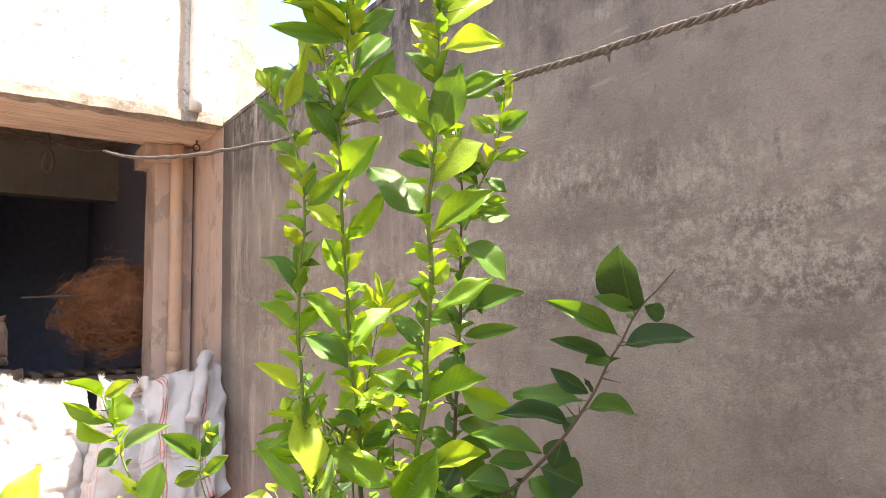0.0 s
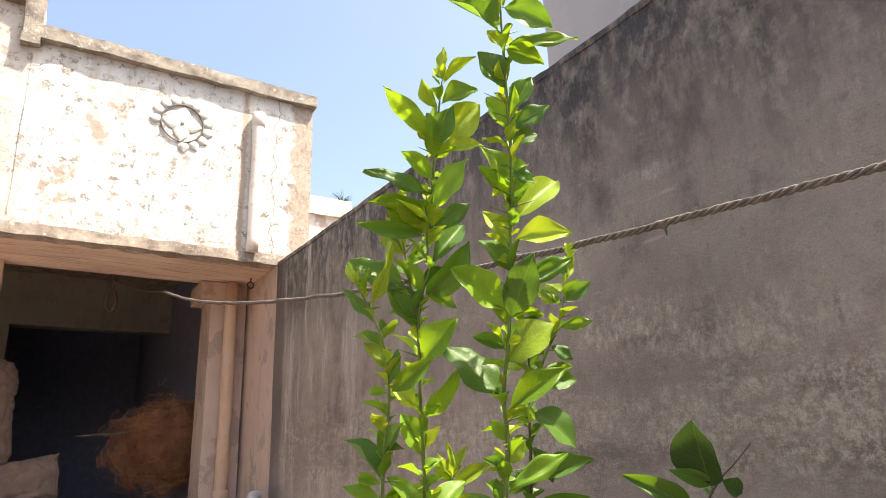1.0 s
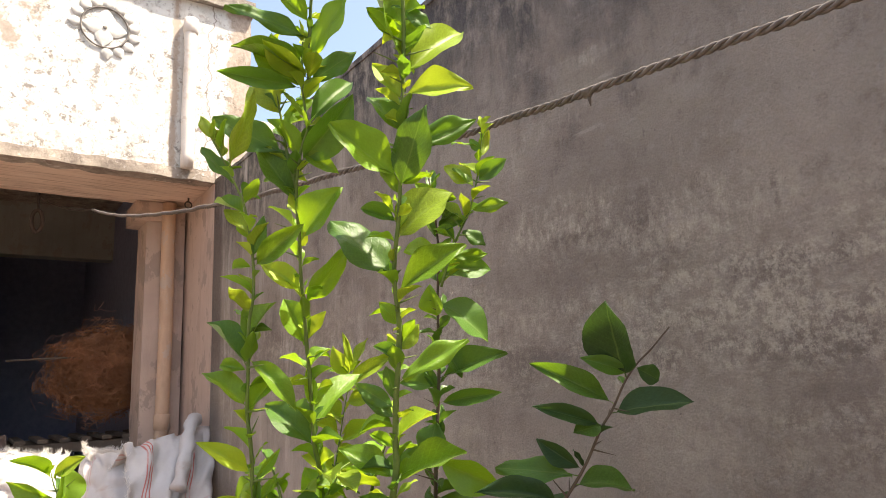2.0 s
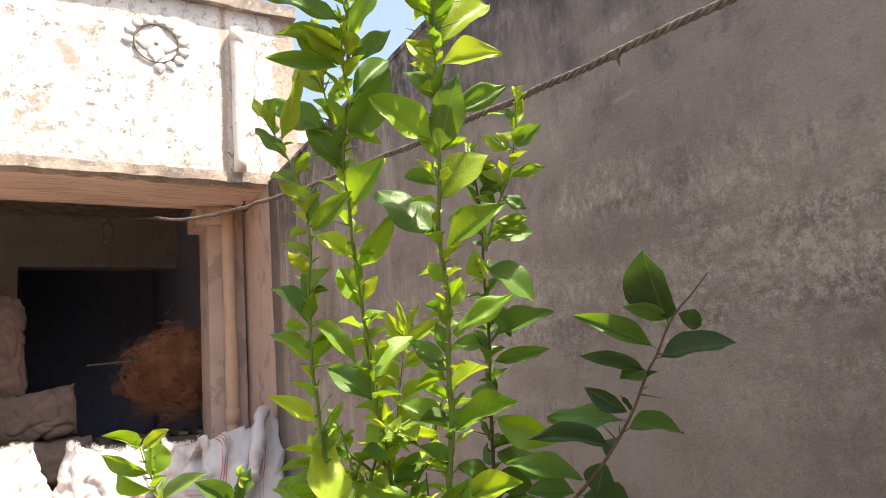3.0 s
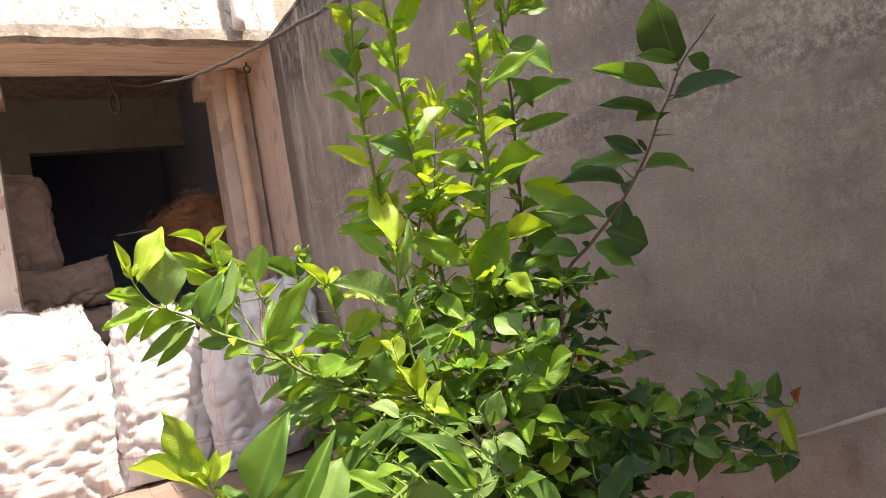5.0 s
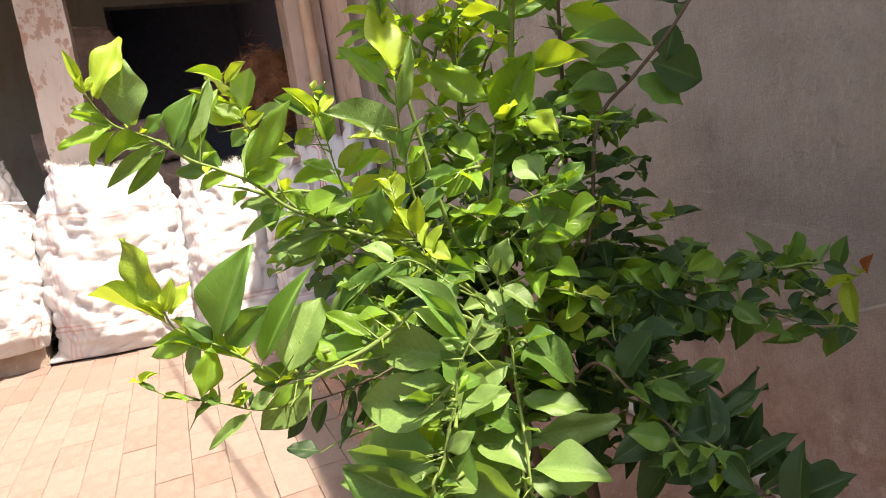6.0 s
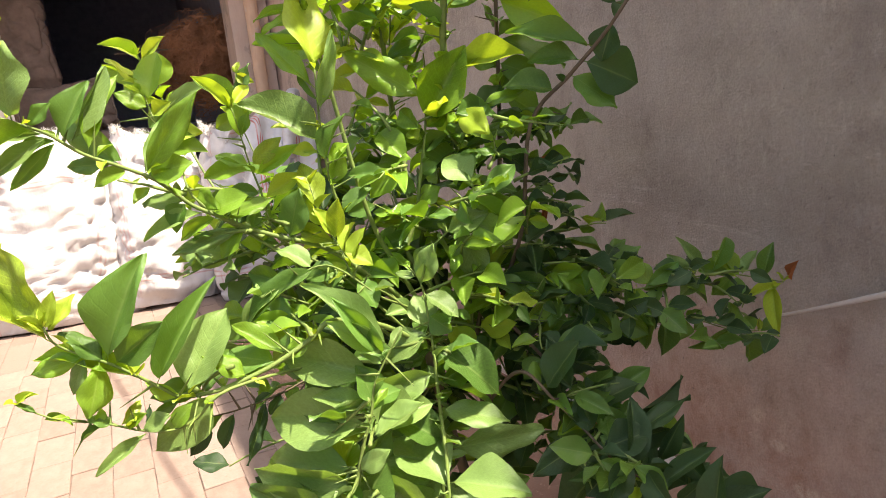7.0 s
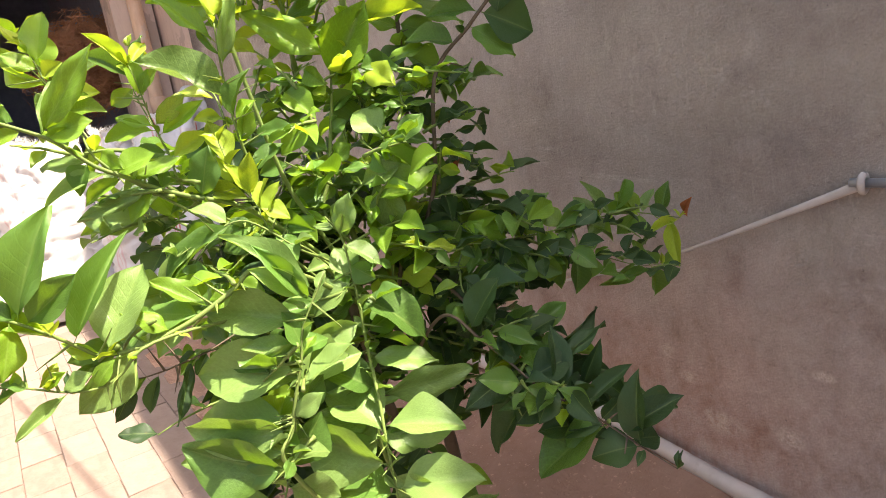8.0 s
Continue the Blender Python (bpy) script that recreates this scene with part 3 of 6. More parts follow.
structure("wall_far_side", slab((-1.65, 3.48, 0.0), (-1.45, 5.2, 3.20)), M_DARK)
structure("wall_house_inner", slab((-0.012, 0.87, 0.0), (0.0, 5.2, 3.2)), M_DARK)

# ---- things in the store room ----
def sack_body(width, depth, height, seed, slump=0.0, wrinkle=0.028, closed=False, ear=0.0):
    """A full woven sack: flat-bottomed, bulging, creased, with a ragged mouth; and the places along its rim."""
    bm = bmesh.new()
    layer = bm.loops.layers.uv.new("UVMap")
    around, tall = 108, 84
    rows = []
    for j in range(tall + 1):
        v = j / tall
        row = []
        pinch = 1 - 0.30 * max(0, 0.10 - v) / 0.10 - (0.55 if closed else 0.30) * max(0, v - 0.88) / 0.12
        for i in range(around):
            a = 2 * math.pi * i / around
            c, s = math.cos(a), math.sin(a)
            waist = 0.93 + 0.07 * math.sin(math.pi * min(1, v * 1.1 + 0.05)) + 0.030 * noise.noise(Vector((v * 5, seed, c)))
            if not closed:
                waist *= 1 - 0.24 * max(0, (v - 0.70) / 0.30) ** 1.5
            x = math.copysign(abs(c) ** 0.72, c) * width / 2 * waist
            y = math.copysign(abs(s) ** 0.85, s) * depth / 2 * pinch * (0.86 + 0.14 * math.sin(math.pi * v))
            ragged = (0.02 if closed else 0.13) * noise.noise(Vector((c * 2.2 + seed, s * 2.2, 3.0))) * v ** 3
            if v < 0.10:
                x += math.copysign(ear, c) * (1 - v / 0.10) ** 1.6 * abs(c) ** 6
            p = Vector((x, y, v * height * (1 - slump * (0.5 + 0.5 * c)) + ragged))
            z = v * height
            q = Vector((x * 3.2 + seed * 7.1, y * 3.2, z * 2.6))
            lump = noise.noise(q) * wrinkle * 1.9
            fold = (1 - abs(noise.noise(Vector((x * 6 + z * 3 + seed * 1.7, y * 5, z * 3.2 - x * 4))))) ** 7
            pleat = (1 - abs(noise.noise(Vector((x * 9 - z * 6 + seed * 2.9, y * 8, z * 7 + x * 6))))) ** 9
            seam = (1 - abs(noise.noise(Vector((x * 3 + seed, y * 3, z * 18 + x * 7))))) ** 5 * abs(c) ** 2
            mesh = (1 - abs(noise.noise(Vector((x * 14 + z * 9, y * 12 + seed * 3.3, z * 15 - x * 8))))) ** 7
            p += Vector((c, s, 0.2 * noise.noise(q * 2))) * (lump * 1.2 - fold * wrinkle * 1.1 - pleat * wrinkle * 0.8 - seam * wrinkle * 0.35 - mesh * wrinkle * 0.12)
            row.append(bm.verts.new(p))
        rows.append(row)
    for j in range(tall):
        for i in range(around):
            k = (i + 1) % around
            f = bm.faces.new((rows[j][i], rows[j][k], rows[j + 1][k], rows[j + 1][i]))
            for loop, (uu, vv) in zip(f.loops, ((i, j), (i + 1, j), (i + 1, j + 1), (i, j + 1))):
                loop[layer].uv = (uu / around, vv / tall)
    bm.faces.new(rows[0][::-1])
    rim = [vert.co.copy() for vert in rows[-1]]
    middle = bm.verts.new(sum(rim, Vector()) / around - Vector((0, 0, 0.03)))
    for i in range(around):
        f = bm.faces.new((rows[-1][i], rows[-1][(i + 1) % around], middle))
        for loop in f.loops:
            loop[layer].uv = (0.5, 0.98)
    return bm, rim


def frayed_rim(rim, seed, count=1500):
    """Loose threads along the cut mouth of a sack."""
    rnd = random.Random(seed)
    bm = bmesh.new()
    for _ in range(count):
        k = rnd.randrange(len(rim))
        p = rim[k].lerp(rim[(k + 1) % len(rim)], rnd.random()) - Vector((0, 0, 0.004))
        q = p + Vector((rnd.uniform(-0.020, 0.020), rnd.uniform(-0.020, 0.020), rnd.uniform(0.003, 0.036)))
        tube(bm, (p, (p + q) / 2 + Vector((rnd.uniform(-0.006, 0.006), 0, 0)), q), (0.0011, 0.0009, 0.0004), 3)
    return bm


def sack(label, at, width, depth, height, seed, turn=0.0, lean=(0.0, 0.0), slump=0.0, material=None, fray=True, group="sacks along the house", ear=0.0):
    ob = thing("sack", label, "sack", at, group)
    ob.rotation_euler = (radians(lean[0]), radians(lean[1]), radians(turn))
    body, rim = sack_body(width, depth, height, seed, slump, 0.023, not fray, ear)
    part("body", body, material or M_SACK, ob, smooth=True)
    if fray:
        tagged(part("frayed_rim", frayed_rim(rim, seed), M_FRAY, ob, "frayed white threads"), kind="stuff")
    else:
        part("sewn_hem", tube(bmesh.new(), [*rim, rim[0]], 0.007, 6, False), material or M_FRAY, ob, "folded and sewn hem", True)
    return ob


sack("brown jute sack standing in the dark store room", (-1.47, 1.30, 1.40), 0.34, 0.30, 0.72, 31, 10, (0, -4), 0.1, M_JUTE, False, "sacks in the store room")
sack("brown jute sack lying under another in the store room", (-1.98, 1.25, 1.22), 0.36, 0.34, 0.95, 32, 0, (0, 86), 0.0, M_JUTE, False, "sacks in the store room")
sack("brown jute sack at the bottom of a stack", (-1.92, 1.22, 0.90), 0.38, 0.36, 1.00, 33, 4, (0, 88), 0.0, M_JUTE, False, "sacks in the store room")
sack("brown jute sack at the bottom of a stack", (-1.90, 1.24, 0.54), 0.38, 0.38, 1.02, 34, -3, (0, 88), 0.0, M_JUTE, False, "sacks in the store room")
sack("brown jute sack on the floor of the store room", (-1.94, 1.26, 0.20), 0.36, 0.40, 1.05, 35, 2, (0, 89), 0.0, M_JUTE, False, "sacks in the store room")

stand = thing("wooden_stand", "old grey timber stand under the brushwood", "stand", (-0.48, 1.15, 0.09))
for x in (-0.40, 0.30):
    for y in (-0.30, 0.30):
        part("leg", slab((x - 0.03, y - 0.03, 0), (x + 0.03, y + 0.03, 0.97), 0.006), M_WOOD, stand)
for y in (-0.30, 0.30):
    part("rail", slab((-0.44, y - 0.025, 0.90), (0.34, y + 0.025, 0.96), 0.006), M_WOOD, stand)
for k in range(7):
    part("slat", slab((-0.42 + k * 0.12, -0.33, 0.965), (-0.36 + k * 0.12, 0.33, 0.988), 0.004), M_WOOD, stand)

rnd = random.Random(4)
bm = bmesh.new()
for _ in range(6800):
    u, v = rnd.uniform(0, 2 * math.pi), rnd.uniform(-1, 1)
    r = rnd.uniform(0.25, 1.0) ** 0.5 * (1.0 if rnd.random() < 0.85 else rnd.uniform(1.0, 1.22))
    flat = math.sqrt(1 - v * v)
    p = Vector((flat * math.cos(u) * 0.36 * r, flat * math.sin(u) * 0.30 * r, v * 0.31 * r))
    p *= 1 + 0.45 * noise.noise(p * 7) + 0.25 * noise.noise(p * 17)
    way = Vector((rnd.gauss(0, 1), rnd.gauss(0, 1), rnd.gauss(0, 0.7))).normalized() * rnd.uniform(0.025, 0.075)
    way -= p.normalized() * way.dot(p.normalized()) * 0.7
    bend = Vector((rnd.gauss(0, 0.03), rnd.gauss(0, 0.03), rnd.gauss(0, 0.03)))
    tube(bm, (p - way - bend * 0.6, p - way * 0.4 + bend * 0.5, p + way * 0.4 + bend * 0.5, p + way - bend * 0.6), (0.0012, 0.0017, 0.0016, 0.0007), 3, False)
brush = thing("brushwood_pile", "tangled heap of dry brown brushwood on a stand", "brushwood", (-0.37, 1.15, 1.51), kind="stuff")
part("twigs", bm, M_BRUSH, brush)
core = bmesh.new()
bmesh.ops.create_icosphere(core, subdivisions=4, radius=1.0)
for v in core.verts:
    p = v.co.copy()
    v.co = Vector((p.x * 0.23, p.y * 0.20, p.z * 0.23)) * (1 + 0.35 * noise.noise(p * 3.0) + 0.2 * noise.noise(p * 9))
part("heap", core, M_BRUSH, brush)
part("stick", tube(bmesh.new(), ((-0.60, -0.20, 0.06), (-0.30, -0.18, 0.075), (0.1, -0.1, 0.08)), 0.006, 6), M_WOOD, brush, "pale straight stick")

# ---- full sacks along the house ----
WHITE = "full white woven sack with red stripes"
for label, at, width, depth, height, seed, turn, lean, slump, fray, ear in (
    (WHITE + ", its corner spread out", (-1.575, 0.30, 0.004), 0.84, 0.44, 1.12, 1, -2, (-4, 1), 0.03, True, 0.10),
    (WHITE + ", sewn shut, on a stone", (-2.375, 0.29, 0.124), 0.86, 0.40, 0.84, 2, 3, (-2, 0), 0.0, False, 0.0),
    (WHITE + ", open and frayed", (-2.36, 0.60, 0.094), 0.82, 0.30, 1.12, 5, -4, (-2, 0), 0.05, True, 0.0),
    (WHITE + ", leaning to one side", (-0.905, 0.31, 0.004), 0.64, 0.42, 1.05, 3, 8, (-5, 3), 0.06, True, 0.03),
    (WHITE + ", beside the drain pipe", (-0.40, 0.07, 0.004), 0.60, 0.44, 1.03, 4, -6, (-3, -2), 0.05, True, 0.0),
    (WHITE + ", standing on the pavers", (-3.25, 0.30, 0.004), 0.66, 0.42, 1.02, 8, -5, (-3, 0), 0.02, True, 0.0),
):
    sack(label, at, width, depth, height, seed, turn, lean, slump, None, fray, "sacks along the house", ear)

stone = thing("stone_block", "flat grey stone under a sack", "stone", (-2.375, 0.32, 0.0))
part("block", rough_slab((-0.36, -0.04, -0.01), (0.34, 0.20, 0.124), 0.04, 0.008, 9), M_BARE, stone)

# an empty sack thrown over the end of the row, one side rolled up
bm = bmesh.new()
layer = bm.loops.layers.uv.new("UVMap")
rows = []
for j in range(41):
    v = j / 40
    row = []
    for i in range(31):
        u = i / 30
        over = v * 1.15 - 0.30
        drop = -max(0, over) ** 1.25 * 0.85 - max(0, -over) * 0.55
        p = Vector((u * 0.46 - 0.23 + 0.05 * math.sin(v * 5), -over * 0.44, drop + 0.10 * u - 0.05))
        q = Vector((u * 5, v * 6, 2.0))
        fold = (1 - abs(noise.noise(Vector((u * 4 + v * 3, v * 2.5 - u * 2, 7.0))))) ** 6
        p += Vector((0.2, -0.6, 0.9)) * noise.noise(q) * 0.06 + Vector((0, -1, 0.4)) * (noise.noise(q * 2.4) * 0.022 + fold * 0.030)
        row.append(bm.verts.new(p))
    rows.append(row)
for j in range(40):
    for i in range(30):
        f = bm.faces.new((rows[j][i], rows[j][i + 1], rows[j + 1][i + 1], rows[j + 1][i]))
        for loop, (a, b) in zip(f.loops, ((i, j), (i + 1, j), (i + 1, j + 1), (i, j + 1))):
            loop[layer].uv = (a / 30 * 0.5, b / 40)
empty = thing("empty_sack", "empty white woven sack thrown over the full ones", "sack", (-0.285, -0.04, 1.10), "sacks along the house")
empty.rotation_euler = (0, 0, radians(10))
cloth = part("cloth", bm, M_SACK_RED, empty, smooth=True)
cloth.modifiers.new("thickness", "SOLIDIFY").thickness = 0.004
roll = tube(bmesh.new(), smooth_path(((0.20, -0.05, 0.085), (0.13, -0.14, 0.05), (0.05, -0.26, -0.10), (-0.02, -0.34, -0.26)), 10), [0.036 + 0.006 * math.sin(k * 0.9) for k in range(31)], 18)
for v in roll.verts:
    v.co += noise.noise_vector(v.co * 14) * 0.014
part("rolled_edge", roll, M_SACK, empty, "rolled up edge", True)
tagged(part("frayed_edge", frayed_rim([v.co.copy() for v in cloth.data.vertices][::31] + [v.co.copy() for v in cloth.data.vertices][:31], 77, 500), M_FRAY, empty, "frayed white threads"), kind="stuff")

# ---- rope, hook, hanging cloth ----
ROPE_A, ROPE_B = Vector((-0.648, 0.112, 2.391)), Vector((-0.293, -3.90, 1.784))


def rope_at(s):
    """A place along the washing line, which sags; past 1 it rises on behind."""
    p = ROPE_A + (ROPE_B - ROPE_A) * s
    p.z -= 0.151 * 4 * s * (1 - s)
    p.x -= 0.094 * 4 * s * (1 - s)
    return p


rope = thing("washing_line", "twisted grey cotton washing line strung across the yard", "rope")
for strand in range(3):
    pts, radii = [], []
    for k in range(1500):
        s = k / 1500 * 1.30
        p = rope_at(s)
        way = (rope_at(s + 0.002) - p).normalized()
        side = way.cross(Vector((0, 0, 1))).normalized()
        up = side.cross(way)
        a = 2 * math.pi * (s * 4.25 / 0.060 + strand / 3)
        thick_here = 1 + 0.35 * noise.noise(Vector((s * 160, strand * 3, 0)))
        p += noise.noise_vector(Vector((s * 40, 0, 0))) * 0.004
        pts.append(p + (side * math.cos(a) + up * math.sin(a)) * 0.0043)
        radii.append(0.0035 * thick_here)
    part("strand", tube(bmesh.new(), pts, radii, 6), M_ROPE, rope, smooth=True)
for s in (0.0, 0.875):
    p = rope_at(s)
    bm = bmesh.new()
    bmesh.ops.create_icosphere(bm, subdivisions=3, radius=0.0095, matrix=Matrix.Translation(p))
    for v in bm.verts:
        v.co += noise.noise_vector(v.co * 90) * 0.004
    tube(bm, (p, p + Vector((0.003, -0.003, -0.013)), p + Vector((0.008, 0.0, -0.022))), (0.0035, 0.0032, 0.001), 5)
    part("knot", bm, M_ROPE, rope, smooth=True)
part("wire", tube(bmesh.new(), smooth_path((ROPE_A, (-0.74, 0.36, 2.44), (-0.86, 0.66, 2.56), (-0.88, 0.70, 2.605)), 5), 0.0035, 6), M_IRON, rope, "thin rusty tie wire")

hook = thing("ceiling_hook", "rusty iron hook hanging from the overhang", "hook", (-0.88, 0.70, HS))
part("shank", tube(bmesh.new(), ((0, 0, 0.02), (0, 0, -0.06), (0.004, 0, -0.10)), 0.008, 8), M_IRON, hook, smooth=True)
part("loop", tube(bmesh.new(), [(0.03 * math.sin(a), 0.0, -0.17 - 0.07 * math.cos(a)) for a in (2 * math.pi * k / 20 for k in range(21))], 0.012, 8, False), M_IRON, hook, smooth=True)
hook2 = thing("ring_bolt", "small rusty ring bolt at the corner of the overhang", "hook", (-0.05, 0.36, HS))
part("shank", tube(bmesh.new(), ((0, 0, 0.02), (0, 0, -0.03)), 0.006, 8), M_IRON, hook2)
part("loop", tube(bmesh.new(), [(0.022 * math.sin(a), 0.0, -0.05 - 0.022 * math.cos(a)) for a in (2 * math.pi * k / 16 for k in range(17))], 0.005, 8, False), M_IRON, hook2, smooth=True)

garment = thing("hanging_cloth", "dark navy cloth hung over the washing line", "cloth")
bm = bmesh.new()
rows = []
for j in range(21):
    v = j / 20 * 2 - 1
    row = []
    for i in range(15):
        u = i / 14
        p = rope_at(1.03 + u * 0.11 + 0.03 * abs(v))
        across = 0.010 * math.copysign(min(1, abs(v) * 8), v)
        wave = 0.018 * math.sin(u * 13 + v * 2) * abs(v)
        row.append(bm.verts.new(p + Vector((across + wave, 0.03 * abs(v) * (0.5 - u), 0.012 - abs(v) * 0.50))))
    rows.append(row)
for a, b in zip(rows, rows[1:]):
    for i in range(14):
        bm.faces.new((a[i], a[i + 1], b[i + 1], b[i]))
cloth = part("fabric", bm, M_CLOTH, garment, smooth=True)
cloth.modifiers.new("thickness", "SOLIDIFY").thickness = 0.003

# ---- cable and pipes low on the wall ----
cable = thing("wall_cable", "dusty white cable sleeve sagging along the wall", "cable")
run = smooth_path(((-0.025, -3.63, 0.703), (-0.022, -3.52, 0.655), (-0.02, -3.40, 0.603), (-0.018, -3.285, 0.554), (-0.018, -3.14, 0.498), (-0.018, -2.7, 0.38), (-0.018, -2.2, 0.30), (-0.02, -1.7, 0.26)), 6)
tape = tube(bmesh.new(), [(0, p[1], p[2]) for p in run], [0.0085 - 0.0050 * min(1, k / 16) for k in range(len(run))], 10)
for v in tape.verts:
    v.co.x = -0.019 + v.co.x * 0.35
part("sleeve", tape, M_CABLE, cable, smooth=True)
conduit = thing("conduit", "thin grey conduit fixed along the wall", "conduit")
part("barrel", tube(bmesh.new(), ((-0.018, -3.61, 0.705), (-0.018, -5.0, 0.713), (-0.018, -8.9, 0.72)), 0.008, 10), M_STEEL, conduit, smooth=True)
part("clip", tube(bmesh.new(), [(-0.018 + 0.010 * math.sin(a), -3.63, 0.704 + 0.014 * math.cos(a)) for a in (2 * math.pi * k / 16 for k in range(17))], 0.006, 8, False), M_CABLE, conduit, "white plastic saddle clip", True)
pvc = thing("ground_pipe", "dusty white plastic pipe lying along the foot of the wall", "pipe")
part("barrel", tube(bmesh.new(), smooth_path(((-0.040, -2.2, 0.102), (-0.036, -2.7, 0.108), (-0.034, -3.05, 0.084), (-0.034, -3.17, 0.064), (-0.036, -3.42, 0.031), (-0.040, -3.8, 0.025), (-0.045, -6.6, 0.025)), 5), 0.020, 14), M_PVC, pvc, smooth=True)

# ---- houses beyond the wall ----
grey_house = thing("neighbour_house", "plain pale grey rendered house beyond the wall", "house")
part("wall", slab((0.95, -9.0, -0.1), (6.0, -1.72, 4.25), 0.02), M_NEIGHBOUR, grey_house)
part("roof", slab((0.95, -9.0, 4.25), (6.0, -1.72, 4.33)), M_NEIGHBOUR, grey_house)
white_house = thing("far_house", "far white house with a flat roof", "house")
part("wall", slab((3.3, 8.9, -0.1), (4.62, 16, 6.85)), M_FARWHITE, white_house)
part("parapet", rough_slab((3.2, 8.8, 6.45), (4.64, 9.0, 6.86), 0.1, 0.01), M_FARWHITE, white_house)
part("upper_wall", slab((5.75, 9.6, -0.1), (6.75, 15, 7.7)), M_FARWHITE, white_house)
for k in range(4):
    part("mullion", slab((5.85 + k * 0.24, 9.56, 7.05), (5.91 + k * 0.24, 9.62, 7.65)), M_FARWHITE, white_house)
roof_weed = thing("roof_plant", "small dry plant growing on the far roof", "plant", (4.45, 8.9, 6.86))
bm = bmesh.new()
rnd = random.Random(8)
for _ in range(40):
    a, h = rnd.uniform(0, 6.28), rnd.uniform(0.06, 0.24)
    tube(bm, ((0.02 * math.cos(a), 0.02 * math.sin(a), -0.02), (0.10 * math.cos(a), 0.10 * math.sin(a), h * 0.6), (0.24 * math.cos(a), 0.2 * math.sin(a), h)), (0.006, 0.005, 0.002), 4)
part("stalks", bm, M_LEAF_SHADED, roof_weed)

# ---- lemon plant ----
ROOT = Vector((-0.62, -3.15, 0.0))
LEFT_SHOOT = (0.0032, [(-0.237, -0.053, 1.077), (-0.252, -0.062, 1.135), (-0.266, -0.072, 1.191), (-0.274, -0.085, 1.247), (-0.283, -0.094, 1.294), (-0.288, -0.109, 1.348), (-0.293, -0.123, 1.402), (-0.292, -0.136, 1.443), (-0.297, -0.147, 1.484), (-0.305, -0.154, 1.522), (-0.314, -0.159, 1.553), (-0.324, -0.16, 1.574), (-0.341, -0.158, 1.608), (-0.354, -0.156, 1.632)])
LEFT_SHOOT_LEAVES = [(0.4, 152, 46, 0.073, -48, 0.45), (0.49, 131, 50, 0.086, -31, 0.41), (0.54, -19, 70, 0.065, 58, 0.49), (0.39, -10, 53, 0.062, 61, 0.36), (0.51, -41, -41, 0.087, 52, 0.32), (0.25, -170, 35, 0.079, -85, 0.29), (0.71, -57, 33, 0.084, 111, 0.33), (0.71, 137, 9, 0.033, -71, 0.39), (0.73, -68, 69, 0.054, 148, 0.32), (0.78, 136, 48, 0.051, -47, 0.47), (0.89, 132, 50, 0.075, -39, 0.28), (0.93, -69, 56, 0.102, 174, 0.29), (1.0, 152, 62, 0.037, -108, 0.35), (0.65, 127, 55, 0.036, -24, 0.38), (0.23, -10, 48, 0.052, 91, 0.22), (0.17, 158, 17, 0.056, -69, 0.22)]
LEFT_SHOOT_LEAVES_MORE = [(0.15, 160, 3, 0.068, -55, 0.22), (0.15, 176, -18, 0.062, -41, 0.24), (0.17, -48, 57, 0.05, 96, 0.23), (0.17, -106, 78, 0.042, -174, 0.23), (0.09, 129, 8, 0.088, -34, 0.34), (0.06, 161, 16, 0.088, -76, 0.22)]
SECOND_SHOOT = (0.0042, [(-0.095, 0.073, 1.051), (-0.103, 0.055, 1.099), (-0.116, 0.032, 1.165), (-0.132, 0.019, 1.213), (-0.14, 0.013, 1.236), (-0.156, -0.01, 1.303), (-0.168, -0.029, 1.356), (-0.175, -0.037, 1.382), (-0.188, -0.057, 1.437), (-0.2, -0.073, 1.482), (-0.208, -0.089, 1.522), (-0.22, -0.106, 1.57), (-0.227, -0.121, 1.604), (-0.229, -0.141, 1.645), (-0.227, -0.158, 1.673), (-0.238, -0.169, 1.71), (-0.242, -0.175, 1.751), (-0.244, -0.181, 1.784)])
SECOND_SHOOT_LEAVES = [(0.25, 140, 45, 0.106, -57, 0.42), (0.45, 133, 65, 0.083, -64, 0.48), (0.53, -63, 41, 0.103, 139, 0.35), (0.56, 174, 34, 0.067, -90, 0.48), (0.72, 180, 54, 0.099, -82, 0.51), (0.65, -74, 45, 0.094, 98, 0.54), (0.79, -68, 32, 0.119, 151, 0.43), (0.81, -41, -32, 0.06, 82, 0.36), (0.86, -12, 53, 0.11, 77, 0.31), (0.9, -62, 53, 0.035, 96, 0.73), (0.92, 153, 49, 0.095, -60, 0.64), (0.92, 170, 5, 0.108, -110, 0.22), (0.96, -40, 63, 0.046, 108, 0.43), (0.41, -23, 52, 0.043, 52, 0.55), (0.12, 180, 65, 0.066, -98, 0.67), (0.29, -4, 53, 0.116, 34, 0.41)]
SECOND_SHOOT_LEAVES_MORE = [(0.33, -130, 71, 0.056, -152, 0.34), (0.07, -22, 28, 0.064, 50, 0.53)]
FORK = (0.0022, [(-0.225, -0.116, 1.597), (-0.24, -0.118, 1.645), (-0.249, -0.122, 1.687), (-0.255, -0.124, 1.713), (-0.26, -0.128, 1.747), (-0.263, -0.136, 1.789)])
FORK_LEAVES = [(0.52, 141, 65, 0.079, -103, 0.51), (0.24, 163, 27, 0.108, -73, 0.42), (0.34, -170, 57, 0.038, -86, 0.57), (0.43, -31, 38, 0.036, 68, 0.62), (0.79, -52, 58, 0.045, 94, 0.7)]
